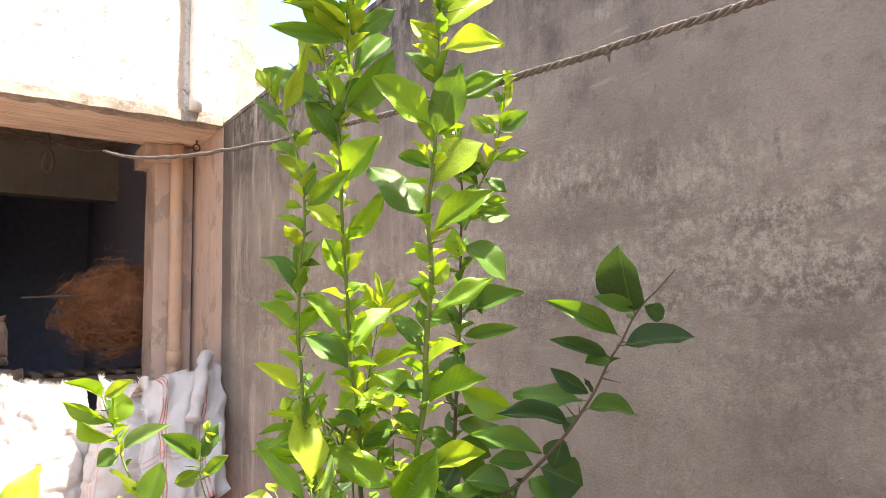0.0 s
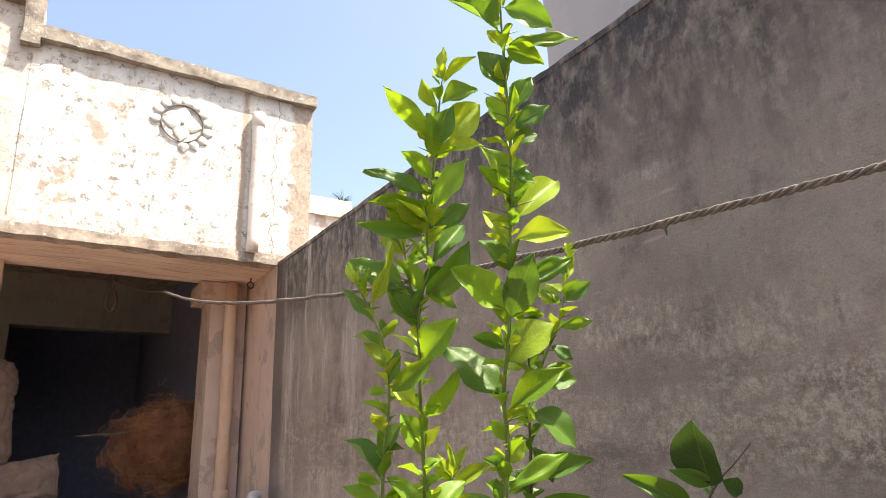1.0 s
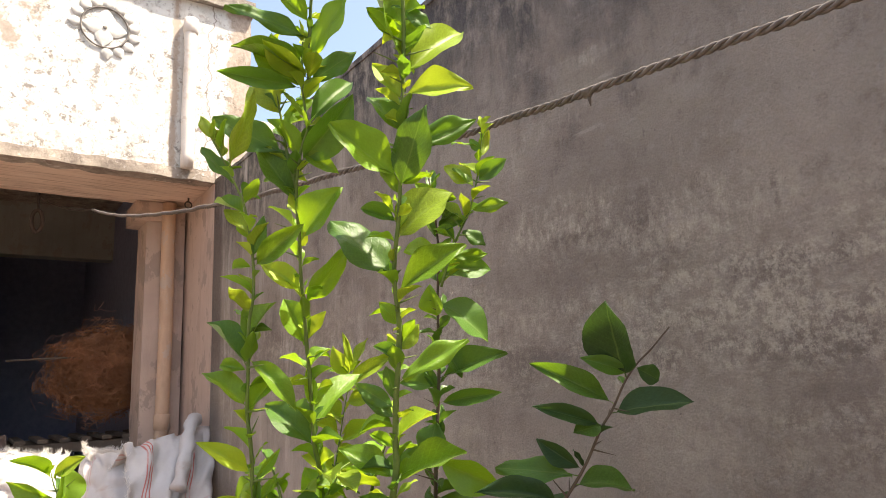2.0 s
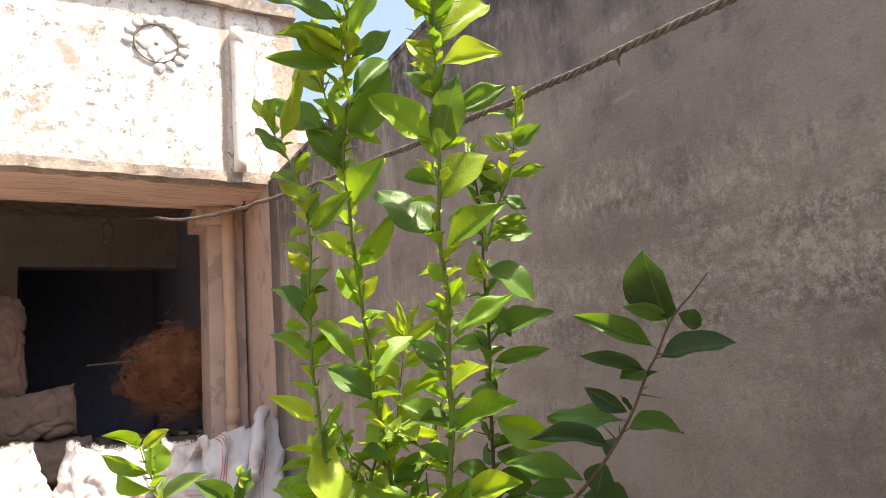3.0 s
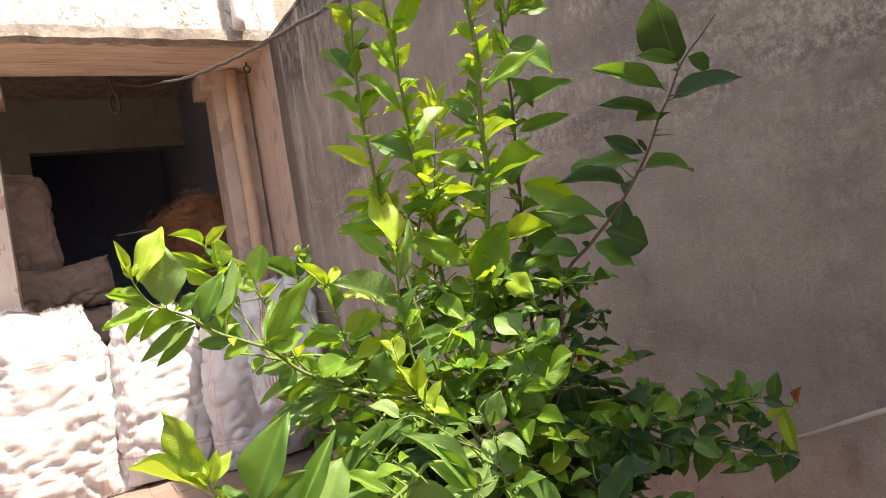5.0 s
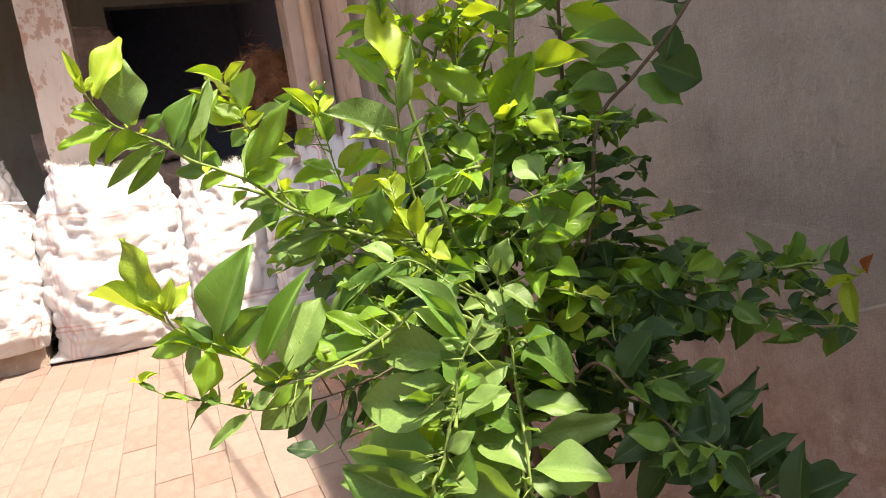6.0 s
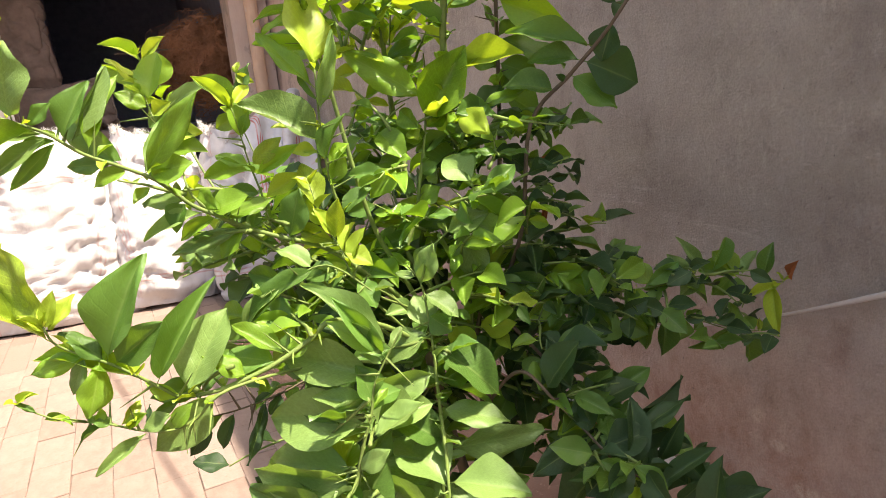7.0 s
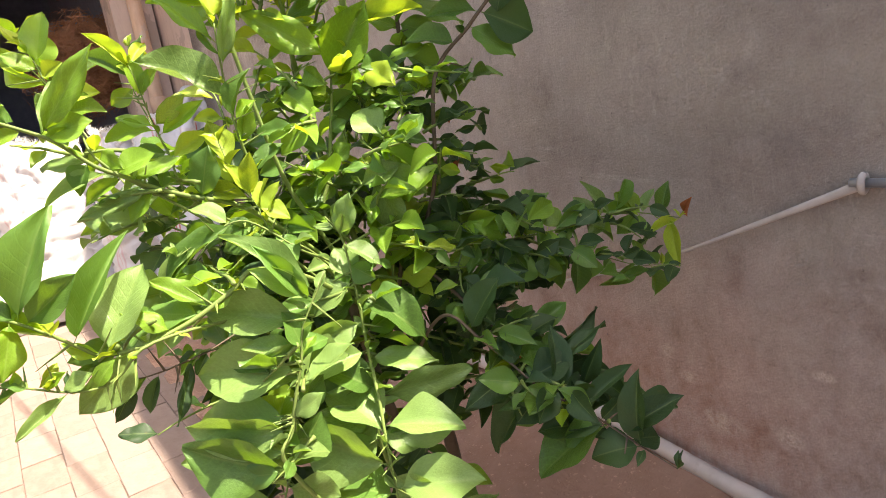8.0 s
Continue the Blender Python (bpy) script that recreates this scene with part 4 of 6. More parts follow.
TALL_SHOOT = (0.005, [(-0.045, -0.019, 1.021), (-0.046, -0.031, 1.052), (-0.053, -0.058, 1.13), (-0.056, -0.084, 1.199), (-0.063, -0.096, 1.238), (-0.073, -0.117, 1.302), (-0.078, -0.134, 1.351), (-0.085, -0.151, 1.4), (-0.093, -0.16, 1.433), (-0.103, -0.17, 1.47), (-0.107, -0.182, 1.505), (-0.11, -0.197, 1.543), (-0.115, -0.212, 1.585), (-0.118, -0.22, 1.63), (-0.119, -0.228, 1.67), (-0.121, -0.236, 1.711), (-0.122, -0.244, 1.751)])
TALL_SHOOT_LEAVES = [(0.53, 177, 48, 0.043, -100, 0.54), (0.48, -51, 50, 0.047, 98, 0.56), (0.31, -18, 37, 0.075, 50, 0.33), (0.35, 159, 38, 0.057, -84, 0.38), (0.37, 158, 33, 0.067, -88, 0.37), (0.22, -18, 21, 0.128, 47, 0.31), (0.06, -24, 14, 0.142, 58, 0.29), (0.62, 147, 50, 0.136, -57, 0.61), (0.69, -59, 43, 0.098, 75, 0.75), (0.59, -48, 36, 0.121, 79, 0.33), (0.78, -97, 49, 0.119, 134, 0.46), (0.8, 171, 30, 0.116, -81, 0.47), (0.72, 147, 29, 0.06, -85, 0.35), (0.85, -27, 26, 0.135, 88, 0.26), (0.88, 136, 61, 0.078, -47, 0.75), (0.94, 129, 57, 0.077, -63, 0.37)]
TALL_SHOOT_LEAVES_MORE = [(0.95, -49, 6, 0.093, 76, 0.43), (0.42, -38, 33, 0.12, 62, 0.27), (0.46, 144, 43, 0.044, -60, 0.42), (0.29, 131, 31, 0.046, -61, 0.4), (0.23, 153, 32, 0.092, -55, 0.43), (0.15, -172, 37, 0.061, -81, 0.51), (0.04, -30, 37, 0.076, 66, 0.22)]
TALL_TOP = (0.003, [(-0.118, -0.234, 1.719), (-0.121, -0.239, 1.736), (-0.129, -0.256, 1.797), (-0.14, -0.274, 1.867), (-0.153, -0.288, 1.928), (-0.163, -0.3, 1.98), (-0.174, -0.312, 2.033), (-0.182, -0.322, 2.076), (-0.193, -0.337, 2.137), (-0.2, -0.348, 2.181)])
TALL_TOP_LEAVES = [(0.07, 171, 73, 0.147, -77, 0.57), (0.05, -19, 46, 0.173, 79, 0.35), (0.68, 177, 22, 0.12, -90, 0.51), (0.77, -37, -22, 0.088, 98, 0.53), (0.64, -40, 2, 0.117, 92, 0.25), (0.63, -40, -25, 0.067, 112, 0.49), (0.49, 178, 51, 0.074, -94, 0.73), (0.63, 140, 52, 0.039, -65, 0.61), (0.41, -54, 55, 0.075, 106, 0.42), (0.37, 163, 48, 0.056, -78, 0.75), (0.35, -58, 31, 0.073, 81, 0.46), (0.31, -45, 22, 0.047, 89, 0.65), (0.31, -107, 54, 0.037, 129, 0.46), (0.23, -18, -29, 0.044, 99, 0.54), (0.17, 121, -13, 0.036, -93, 0.55), (0.83, -52, 24, 0.048, 150, 0.75)]
TALL_TOP_LEAVES_MORE = [(0.89, 141, 53, 0.061, -91, 0.66), (0.98, -12, 83, 0.072, 88, 0.41), (0.13, 132, 49, 0.074, -74, 0.29)]
SECOND_TOP = (0.0025, [(-0.231, -0.171, 1.731), (-0.238, -0.191, 1.8), (-0.242, -0.207, 1.852), (-0.245, -0.224, 1.904), (-0.247, -0.238, 1.947), (-0.247, -0.244, 1.964)])
SECOND_TOP_LEAVES = [(0.98, -47, 88, 0.065, 73, 0.36), (0.96, -60, 31, 0.068, 102, 0.22), (0.83, -46, 25, 0.065, 76, 0.6), (0.8, -177, 47, 0.056, -149, 0.4), (0.55, -94, 42, 0.067, 136, 0.57), (0.46, -119, 49, 0.073, -142, 0.56), (0.61, -171, 27, 0.115, -152, 0.3), (0.32, 167, 45, 0.07, -101, 0.41), (0.14, -71, 45, 0.096, 95, 0.52), (0.51, -48, 10, 0.076, 85, 0.37), (0.6, -46, 34, 0.092, 128, 0.56), (0.24, 174, 17, 0.111, -90, 0.28), (0.04, 164, 22, 0.105, -76, 0.28), (0.02, -171, 30, 0.076, -152, 0.46), (0.0, -30, 37, 0.079, 94, 0.42)]
BACK_SHOOT = (0.0042, [(0.124, 0.097, 0.979), (0.119, 0.077, 1.084), (0.114, 0.06, 1.177), (0.11, 0.042, 1.27), (0.107, 0.03, 1.331), (0.101, 0.018, 1.404), (0.095, 0.006, 1.476), (0.092, -0.006, 1.538), (0.085, -0.013, 1.591), (0.075, -0.019, 1.643), (0.066, -0.022, 1.68)])
BACK_SHOOT_LEAVES = [(0.5, -49, 23, 0.117, 65, 0.29), (0.44, -52, 7, 0.104, 87, 0.22), (0.4, 163, -70, 0.069, -32, 0.74), (0.69, -38, -31, 0.102, 54, 0.57), (0.77, -32, 3, 0.09, 84, 0.4), (0.65, -151, 50, 0.057, 177, 0.6), (0.3, -39, -27, 0.117, 101, 0.41), (0.21, -36, -25, 0.116, 39, 0.5), (0.48, 151, 14, 0.062, -64, 0.43), (0.35, 173, -27, 0.091, -95, 0.31), (0.87, -58, 19, 0.051, 80, 0.5), (0.95, -25, -45, 0.049, 63, 0.64), (0.98, -13, -26, 0.052, 132, 0.29), (0.93, -171, 42, 0.049, -99, 0.53), (0.83, 167, -9, 0.057, -67, 0.55), (0.6, -54, -56, 0.072, 55, 0.35)]
BACK_SHOOT_LEAVES_MORE = [(0.15, -45, -22, 0.069, 71, 0.61), (0.14, 176, 25, 0.069, -60, 0.5), (0.08, -35, -29, 0.079, 45, 0.67)]
BACK_FORK = (0.0022, [(0.086, -0.018, 1.486), (0.094, -0.032, 1.53), (0.104, -0.046, 1.569), (0.12, -0.066, 1.617), (0.127, -0.081, 1.667), (0.13, -0.093, 1.717), (0.129, -0.102, 1.762)])
BACK_FORK_LEAVES = [(0.18, -13, 8, 0.08, 94, 0.29), (0.49, -54, 8, 0.066, 84, 0.35), (0.42, 131, 43, 0.06, -51, 0.34), (0.67, -60, 29, 0.063, 104, 0.47), (0.65, 149, 34, 0.062, -67, 0.61), (0.84, 160, 55, 0.031, -101, 0.49), (0.98, -105, 82, 0.025, -162, 0.75), (0.36, -37, -29, 0.049, 65, 0.55), (0.3, 135, 32, 0.046, -63, 0.51), (0.95, -67, 44, 0.028, 92, 0.44)]
YOUNG_SHOOT = (0.0022, [(-0.064, 0.155, 1.009), (-0.062, 0.128, 1.13), (-0.057, 0.11, 1.198), (-0.051, 0.087, 1.287), (-0.046, 0.071, 1.346)])
YOUNG_SHOOT_LEAVES = [(1.0, -131, 58, 0.068, -154, 0.22), (0.98, -168, 47, 0.057, -143, 0.52), (1.0, -11, 57, 0.061, 33, 0.39), (0.93, -61, 33, 0.09, 84, 0.31), (0.77, 165, 34, 0.049, -53, 0.66), (0.71, 160, 28, 0.069, -57, 0.49), (0.65, -60, 28, 0.082, 67, 0.33), (0.53, 176, 27, 0.057, -78, 0.46), (0.53, -51, 27, 0.057, 55, 0.75), (0.41, -24, 29, 0.068, 63, 0.39), (0.35, -25, 62, 0.075, 53, 0.33), (0.47, 139, 41, 0.036, -32, 0.75), (0.27, -43, 26, 0.057, 61, 0.51), (0.24, 152, 30, 0.05, -60, 0.53), (0.85, -54, 15, 0.053, 85, 0.48)]
WALL_BRANCH = (0.0033, [(0.076, -0.075, 0.979), (0.119, -0.123, 1.045), (0.147, -0.154, 1.085), (0.168, -0.179, 1.121), (0.184, -0.202, 1.158), (0.197, -0.223, 1.195), (0.208, -0.247, 1.244), (0.219, -0.263, 1.272), (0.229, -0.284, 1.313), (0.242, -0.301, 1.34), (0.255, -0.316, 1.358), (0.274, -0.339, 1.39)])
WALL_BRANCH_LEAVES = [(0.81, -162, 56, 0.118, 161, 0.67), (0.83, 155, 19, 0.07, -96, 0.3), (0.73, 158, 30, 0.141, -86, 0.22), (0.66, 156, 19, 0.098, -85, 0.22), (0.7, -52, 9, 0.11, 50, 0.37), (0.85, -7, -23, 0.05, 103, 0.5), (0.66, 161, -6, 0.044, -48, 0.69), (0.52, 141, 33, 0.073, -101, 0.32), (0.5, 130, 7, 0.119, -42, 0.29), (0.41, 160, 16, 0.132, -58, 0.27), (0.47, -22, 1, 0.1, 44, 0.41), (0.36, 128, -68, 0.053, -76, 0.75), (0.23, -29, -25, 0.086, 79, 0.65), (0.28, 141, 18, 0.135, -51, 0.27), (0.23, 146, 14, 0.073, -49, 0.45), (0.18, -44, -38, 0.078, 44, 0.63)]
WALL_BRANCH_LEAVES_MORE = [(0.12, 142, 20, 0.076, -42, 0.61)]
LEFT_BRANCH = (0.0042, [(-0.279, -0.096, 0.846), (-0.34, -0.086, 0.874), (-0.379, -0.086, 0.893), (-0.412, -0.087, 0.914), (-0.444, -0.089, 0.935), (-0.478, -0.09, 0.97), (-0.513, -0.092, 0.991), (-0.55, -0.094, 1.011), (-0.579, -0.098, 1.036), (-0.602, -0.106, 1.049), (-0.626, -0.113, 1.062), (-0.641, -0.123, 1.083), (-0.648, -0.136, 1.1)])
LEFT_BRANCH_LEAVES = [(0.85, -98, 78, 0.08, 144, 0.75), (0.97, 10, 63, 0.084, 51, 0.37), (1.0, -172, 76, 0.049, -86, 0.22), (0.88, 143, 24, 0.082, -65, 0.22), (0.89, -170, -14, 0.064, -50, 0.27), (0.89, 150, 0, 0.045, -55, 0.54), (0.88, 161, -37, 0.061, -74, 0.25), (0.78, 153, 0, 0.056, -72, 0.27), (0.8, -172, -13, 0.059, -53, 0.38), (0.75, 164, -12, 0.05, -55, 0.34), (0.77, -168, -29, 0.08, -74, 0.22), (0.75, 161, -39, 0.078, -94, 0.22), (0.6, 127, 40, 0.129, -87, 0.46), (0.62, 144, 2, 0.059, -59, 0.38), (0.58, 180, -15, 0.042, -60, 0.49), (0.74, -21, 64, 0.072, 74, 0.42)]
LEFT_BRANCH_LEAVES_MORE = [(0.72, 35, 58, 0.099, 96, 0.22), (0.68, 33, 59, 0.106, 31, 0.26), (0.54, -40, 46, 0.127, 106, 0.27), (0.54, 27, 63, 0.067, 82, 0.26), (0.53, -36, 17, 0.053, 75, 0.69), (0.42, 149, 9, 0.058, -39, 0.57), (0.42, -159, -51, 0.039, -31, 0.67), (0.36, -174, -8, 0.079, -46, 0.23), (0.33, 161, -23, 0.059, -67, 0.34), (0.35, -27, 21, 0.051, 51, 0.74), (0.31, -10, 16, 0.065, 57, 0.36), (0.25, 167, -44, 0.05, -52, 0.58), (0.23, 19, 63, 0.029, 74, 0.5), (0.25, 171, -12, 0.096, -76, 0.23), (0.12, -51, 69, 0.069, 96, 0.65), (0.99, 171, 70, 0.021, -91, 0.44)]
LEFT_BRANCH_LEAVES_REST = [(1.0, 19, 59, 0.021, 73, 0.38), (0.82, -42, 36, 0.037, 83, 0.5)]
FAR_LEFT_BRANCH = (0.0025, [(-0.429, -0.084, 0.93), (-0.445, -0.06, 0.977), (-0.458, -0.036, 1.021), (-0.464, -0.017, 1.05), (-0.469, 0.002, 1.084)])
FAR_LEFT_BRANCH_LEAVES = [(1.0, 157, 54, 0.056, -34, 0.33), (0.88, 20, 71, 0.067, 39, 0.52), (0.83, -179, 35, 0.043, -78, 0.55), (0.77, -43, 28, 0.031, 78, 0.64), (0.61, -39, 1, 0.051, 63, 0.55), (0.46, -36, 6, 0.043, 57, 0.75)]
INNER_BRANCH = (0.0025, [(-0.337, -0.072, 0.869), (-0.352, -0.067, 0.934), (-0.361, -0.066, 0.974), (-0.367, -0.068, 1.012), (-0.373, -0.069, 1.047)])
INNER_BRANCH_LEAVES = [(0.98, -175, 49, 0.061, -80, 0.31), (0.77, -148, 80, 0.054, -119, 0.39), (0.79, -59, 62, 0.033, 106, 0.44), (1.0, 22, 46, 0.044, 57, 0.36), (0.57, 140, 26, 0.054, -43, 0.43), (0.57, -34, 36, 0.055, 95, 0.44), (0.54, 156, 5, 0.067, -54, 0.41), (0.5, -25, 27, 0.071, 80, 0.3), (0.36, 171, 14, 0.044, -70, 0.47), (0.32, -15, 30, 0.059, 68, 0.41)]
NEAR_LEFT_BRANCH = (0.0042, [(-0.323, -0.226, 0.788), (-0.353, -0.229, 0.774), (-0.396, -0.227, 0.755), (-0.436, -0.225, 0.744), (-0.469, -0.225, 0.74), (-0.501, -0.225, 0.744), (-0.518, -0.229, 0.759), (-0.538, -0.231, 0.779), (-0.563, -0.231, 0.801), (-0.584, -0.233, 0.816), (-0.605, -0.235, 0.834), (-0.611, -0.242, 0.854)])
NEAR_LEFT_BRANCH_LEAVES = [(0.53, 20, 54, 0.101, 30, 0.59), (0.63, -19, 58, 0.133, 84, 0.23), (0.77, -31, 33, 0.076, 88, 0.46), (0.79, -44, 64, 0.117, 90, 0.41), (0.79, 171, 55, 0.052, -36, 0.5), (0.94, 143, 28, 0.11, -25, 0.24), (0.99, 122, 52, 0.104, -71, 0.43), (0.99, -20, 69, 0.039, 99, 0.37), (0.98, -1, 54, 0.042, 49, 0.37), (0.98, -162, 55, 0.029, -64, 0.34), (0.68, 157, 21, 0.109, -40, 0.25), (0.45, -176, -38, 0.081, -102, 0.63), (0.81, -129, -65, 0.056, -75, 0.59), (0.85, 160, -9, 0.059, -64, 0.39), (0.85, 176, -60, 0.042, -70, 0.4), (0.23, 139, 9, 0.067, -25, 0.6)]
NEAR_LEFT_BRANCH_LEAVES_MORE = [(0.33, 173, 44, 0.055, -43, 0.52), (0.19, 146, 29, 0.069, -24, 0.38), (0.1, 163, -24, 0.036, -53, 0.64), (0.54, -178, 34, 0.039, -98, 0.38)]
NEAR_LEFT_FORK = (0.0026, [(-0.453, -0.248, 0.747), (-0.492, -0.244, 0.723), (-0.517, -0.243, 0.717), (-0.546, -0.239, 0.724), (-0.58, -0.231, 0.74), (-0.619, -0.223, 0.753), (-0.651, -0.216, 0.775)])
NEAR_LEFT_FORK_LEAVES = [(0.75, 140, 4, 0.04, -44, 0.24), (0.62, -179, -21, 0.029, -38, 0.27), (0.43, -168, -28, 0.06, -46, 0.22), (0.91, -176, 46, 0.024, -62, 0.27), (0.54, -36, 25, 0.034, 70, 0.39), (0.46, -29, 30, 0.032, 45, 0.65), (0.59, 178, 39, 0.024, -37, 0.66), (0.32, -33, 53, 0.033, 74, 0.58), (0.66, 7, 62, 0.015, 103, 0.75)]
LOW_TWIG = (0.0022, [(-0.321, -0.152, 0.698), (-0.384, -0.157, 0.689), (-0.444, -0.162, 0.685), (-0.493, -0.171, 0.692), (-0.539, -0.179, 0.701)])
LOW_TWIG_LEAVES = [(0.7, -166, -59, 0.049, -85, 0.34), (0.56, -172, -59, 0.046, -52, 0.33), (0.38, -139, -52, 0.073, -63, 0.22), (0.62, -164, -28, 0.035, -27, 0.3), (0.29, -169, -53, 0.028, -83, 0.55)]
FRONT_SHOOT = (0.0042, [(-0.24, -0.075, 0.812), (-0.247, -0.081, 0.871), (-0.258, -0.083, 0.921), (-0.264, -0.087, 0.961), (-0.267, -0.092, 1.0), (-0.268, -0.097, 1.039), (-0.268, -0.105, 1.084)])
FRONT_SHOOT_LEAVES = [(0.99, 79, 68, 0.157, 37, 0.5), (0.65, 173, 35, 0.123, -57, 0.48), (0.79, -67, 61, 0.104, 150, 0.22), (0.43, -29, 75, 0.05, 133, 0.5), (0.56, -61, 67, 0.066, 94, 0.36), (0.91, 131, 46, 0.112, -34, 0.22), (0.85, 111, 56, 0.051, -69, 0.22), (0.52, 11, 47, 0.053, 52, 0.34), (0.28, -23, 45, 0.055, 47, 0.54), (0.97, 13, 34, 0.058, 61, 0.22)]
YELLOW_SPRIG = (0.0022, [(-0.259, -0.128, 0.81), (-0.271, -0.119, 0.852), (-0.287, -0.109, 0.887), (-0.295, -0.1, 0.937)])
YELLOW_SPRIG_LEAVES = [(0.74, 95, 60, 0.073, -1, 0.47), (0.41, -63, 71, 0.06, 119, 0.43), (0.43, -146, 67, 0.047, -91, 0.51), (0.23, 46, 59, 0.055, 0, 0.31), (0.38, 135, 21, 0.066, -65, 0.36), (0.12, 157, -29, 0.037, -41, 0.75), (0.15, -21, 61, 0.052, 44, 0.44), (0.56, 136, 57, 0.047, -96, 0.37), (0.27, -34, -20, 0.042, 33, 0.69)]
TALL_FOOT = (0.0058, [(-0.132, -0.014, 0.804), (-0.11, -0.015, 0.857), (-0.097, -0.014, 0.911), (-0.085, -0.013, 0.955), (-0.075, -0.011, 1.0), (-0.062, -0.007, 1.072)])
TALL_FOOT_LEAVES = [(0.73, -53, 54, 0.121, 104, 0.47), (0.86, 160, 35, 0.16, -79, 0.31), (0.6, 146, 20, 0.097, -69, 0.45), (0.64, 179, 16, 0.05, -73, 0.6), (0.27, -36, 39, 0.04, 52, 0.75), (0.44, -32, 32, 0.028, 70, 0.75), (0.14, -6, -8, 0.08, 46, 0.39), (0.34, 177, 35, 0.053, -92, 0.42), (0.21, 161, -51, 0.046, -93, 0.73), (0.1, 176, -13, 0.059, -71, 0.62), (0.7, -16, 27, 0.036, 56, 0.75)]
ROUND_SPRIG = (0.003, [(-0.153, -0.084, 0.796), (-0.115, -0.094, 0.828), (-0.076, -0.104, 0.859), (-0.057, -0.107, 0.888), (-0.054, -0.106, 0.905)])
ROUND_SPRIG_LEAVES = [(1.0, 125, 48, 0.057, -41, 0.75), (0.94, -54, -51, 0.036, 26, 0.75), (0.65, -30, -28, 0.082, 68, 0.43), (0.59, -50, -70, 0.109, 111, 0.42), (0.33, 160, -58, 0.059, -38, 0.67), (0.43, -37, 25, 0.063, 64, 0.45)]
FRONT_BRANCH = (0.0042, [(-0.189, -0.145, 0.815), (-0.176, -0.153, 0.79), (-0.173, -0.159, 0.751), (-0.173, -0.164, 0.711), (-0.174, -0.168, 0.672), (-0.177, -0.174, 0.617), (-0.179, -0.18, 0.554), (-0.19, -0.186, 0.476)])
FRONT_BRANCH_LEAVES = [(0.28, 99, 55, 0.049, -17, 0.7), (0.22, -50, -36, 0.037, 87, 0.75), (0.29, 169, -18, 0.068, -34, 0.53), (0.36, -30, -31, 0.107, 30, 0.59), (0.61, -44, -6, 0.089, 29, 0.43), (0.78, -20, 1, 0.16, 98, 0.31), (0.86, 178, 9, 0.123, -77, 0.39), (0.46, 168, -8, 0.083, -86, 0.42), (0.58, 179, 0, 0.106, -47, 0.37), (0.75, 173, 44, 0.087, -55, 0.52), (0.75, 108, 49, 0.046, -58, 0.66), (0.1, -57, 67, 0.057, 95, 0.51), (0.13, -40, -35, 0.054, 26, 0.51), (0.89, 176, -17, 0.036, -78, 0.7), (0.95, -18, -4, 0.113, 77, 0.36), (0.93, -28, -27, 0.061, 56, 0.6)]
FRONT_BRANCH_LEAVES_MORE = [(0.98, 174, 4, 0.073, -91, 0.74)]
DROOPING_BRANCH = (0.0038, [(-0.254, -0.265, 0.772), (-0.28, -0.26, 0.733), (-0.295, -0.258, 0.707), (-0.304, -0.259, 0.673), (-0.317, -0.258, 0.64), (-0.333, -0.258, 0.593), (-0.346, -0.259, 0.546)])
DROOPING_BRANCH_LEAVES = [(0.5, 153, 10, 0.113, -59, 0.5), (0.8, 158, 14, 0.11, -101, 0.46), (0.92, 138, 17, 0.127, -87, 0.27), (1.0, 161, 24, 0.118, -97, 0.53), (0.69, 6, 20, 0.05, 91, 0.57), (0.4, -152, 84, 0.045, -88, 0.75), (0.43, 168, 31, 0.063, -45, 0.33), (0.26, 148, 18, 0.116, -61, 0.37), (0.14, 173, 39, 0.076, -75, 0.3), (0.11, 152, 45, 0.122, -34, 0.22), (0.17, -176, 59, 0.089, -93, 0.22), (0.37, -174, -3, 0.056, -100, 0.34), (0.74, -41, 34, 0.045, 69, 0.47), (0.94, -1, -3, 0.047, 16, 0.75)]
LONG_TWIG = (0.0025, [(-0.232, -0.143, 0.779), (-0.276, -0.135, 0.822), (-0.308, -0.135, 0.836), (-0.355, -0.133, 0.822), (-0.387, -0.136, 0.81)])
LONG_TWIG_LEAVES = [(0.54, -176, -22, 0.107, -38, 0.25), (0.36, 172, 3, 0.042, -50, 0.61), (0.81, 174, -35, 0.076, -44, 0.27), (0.58, 148, 40, 0.049, -29, 0.53), (0.23, -44, -54, 0.042, 20, 0.75)]
SIDE_BRANCH = (0.0032, [(-0.069, -0.1, 0.732), (0.021, -0.117, 0.716), (0.105, -0.131, 0.701), (0.21, -0.151, 0.694), (0.284, -0.16, 0.694), (0.376, -0.176, 0.691), (0.461, -0.191, 0.666), (0.511, -0.193, 0.65)])
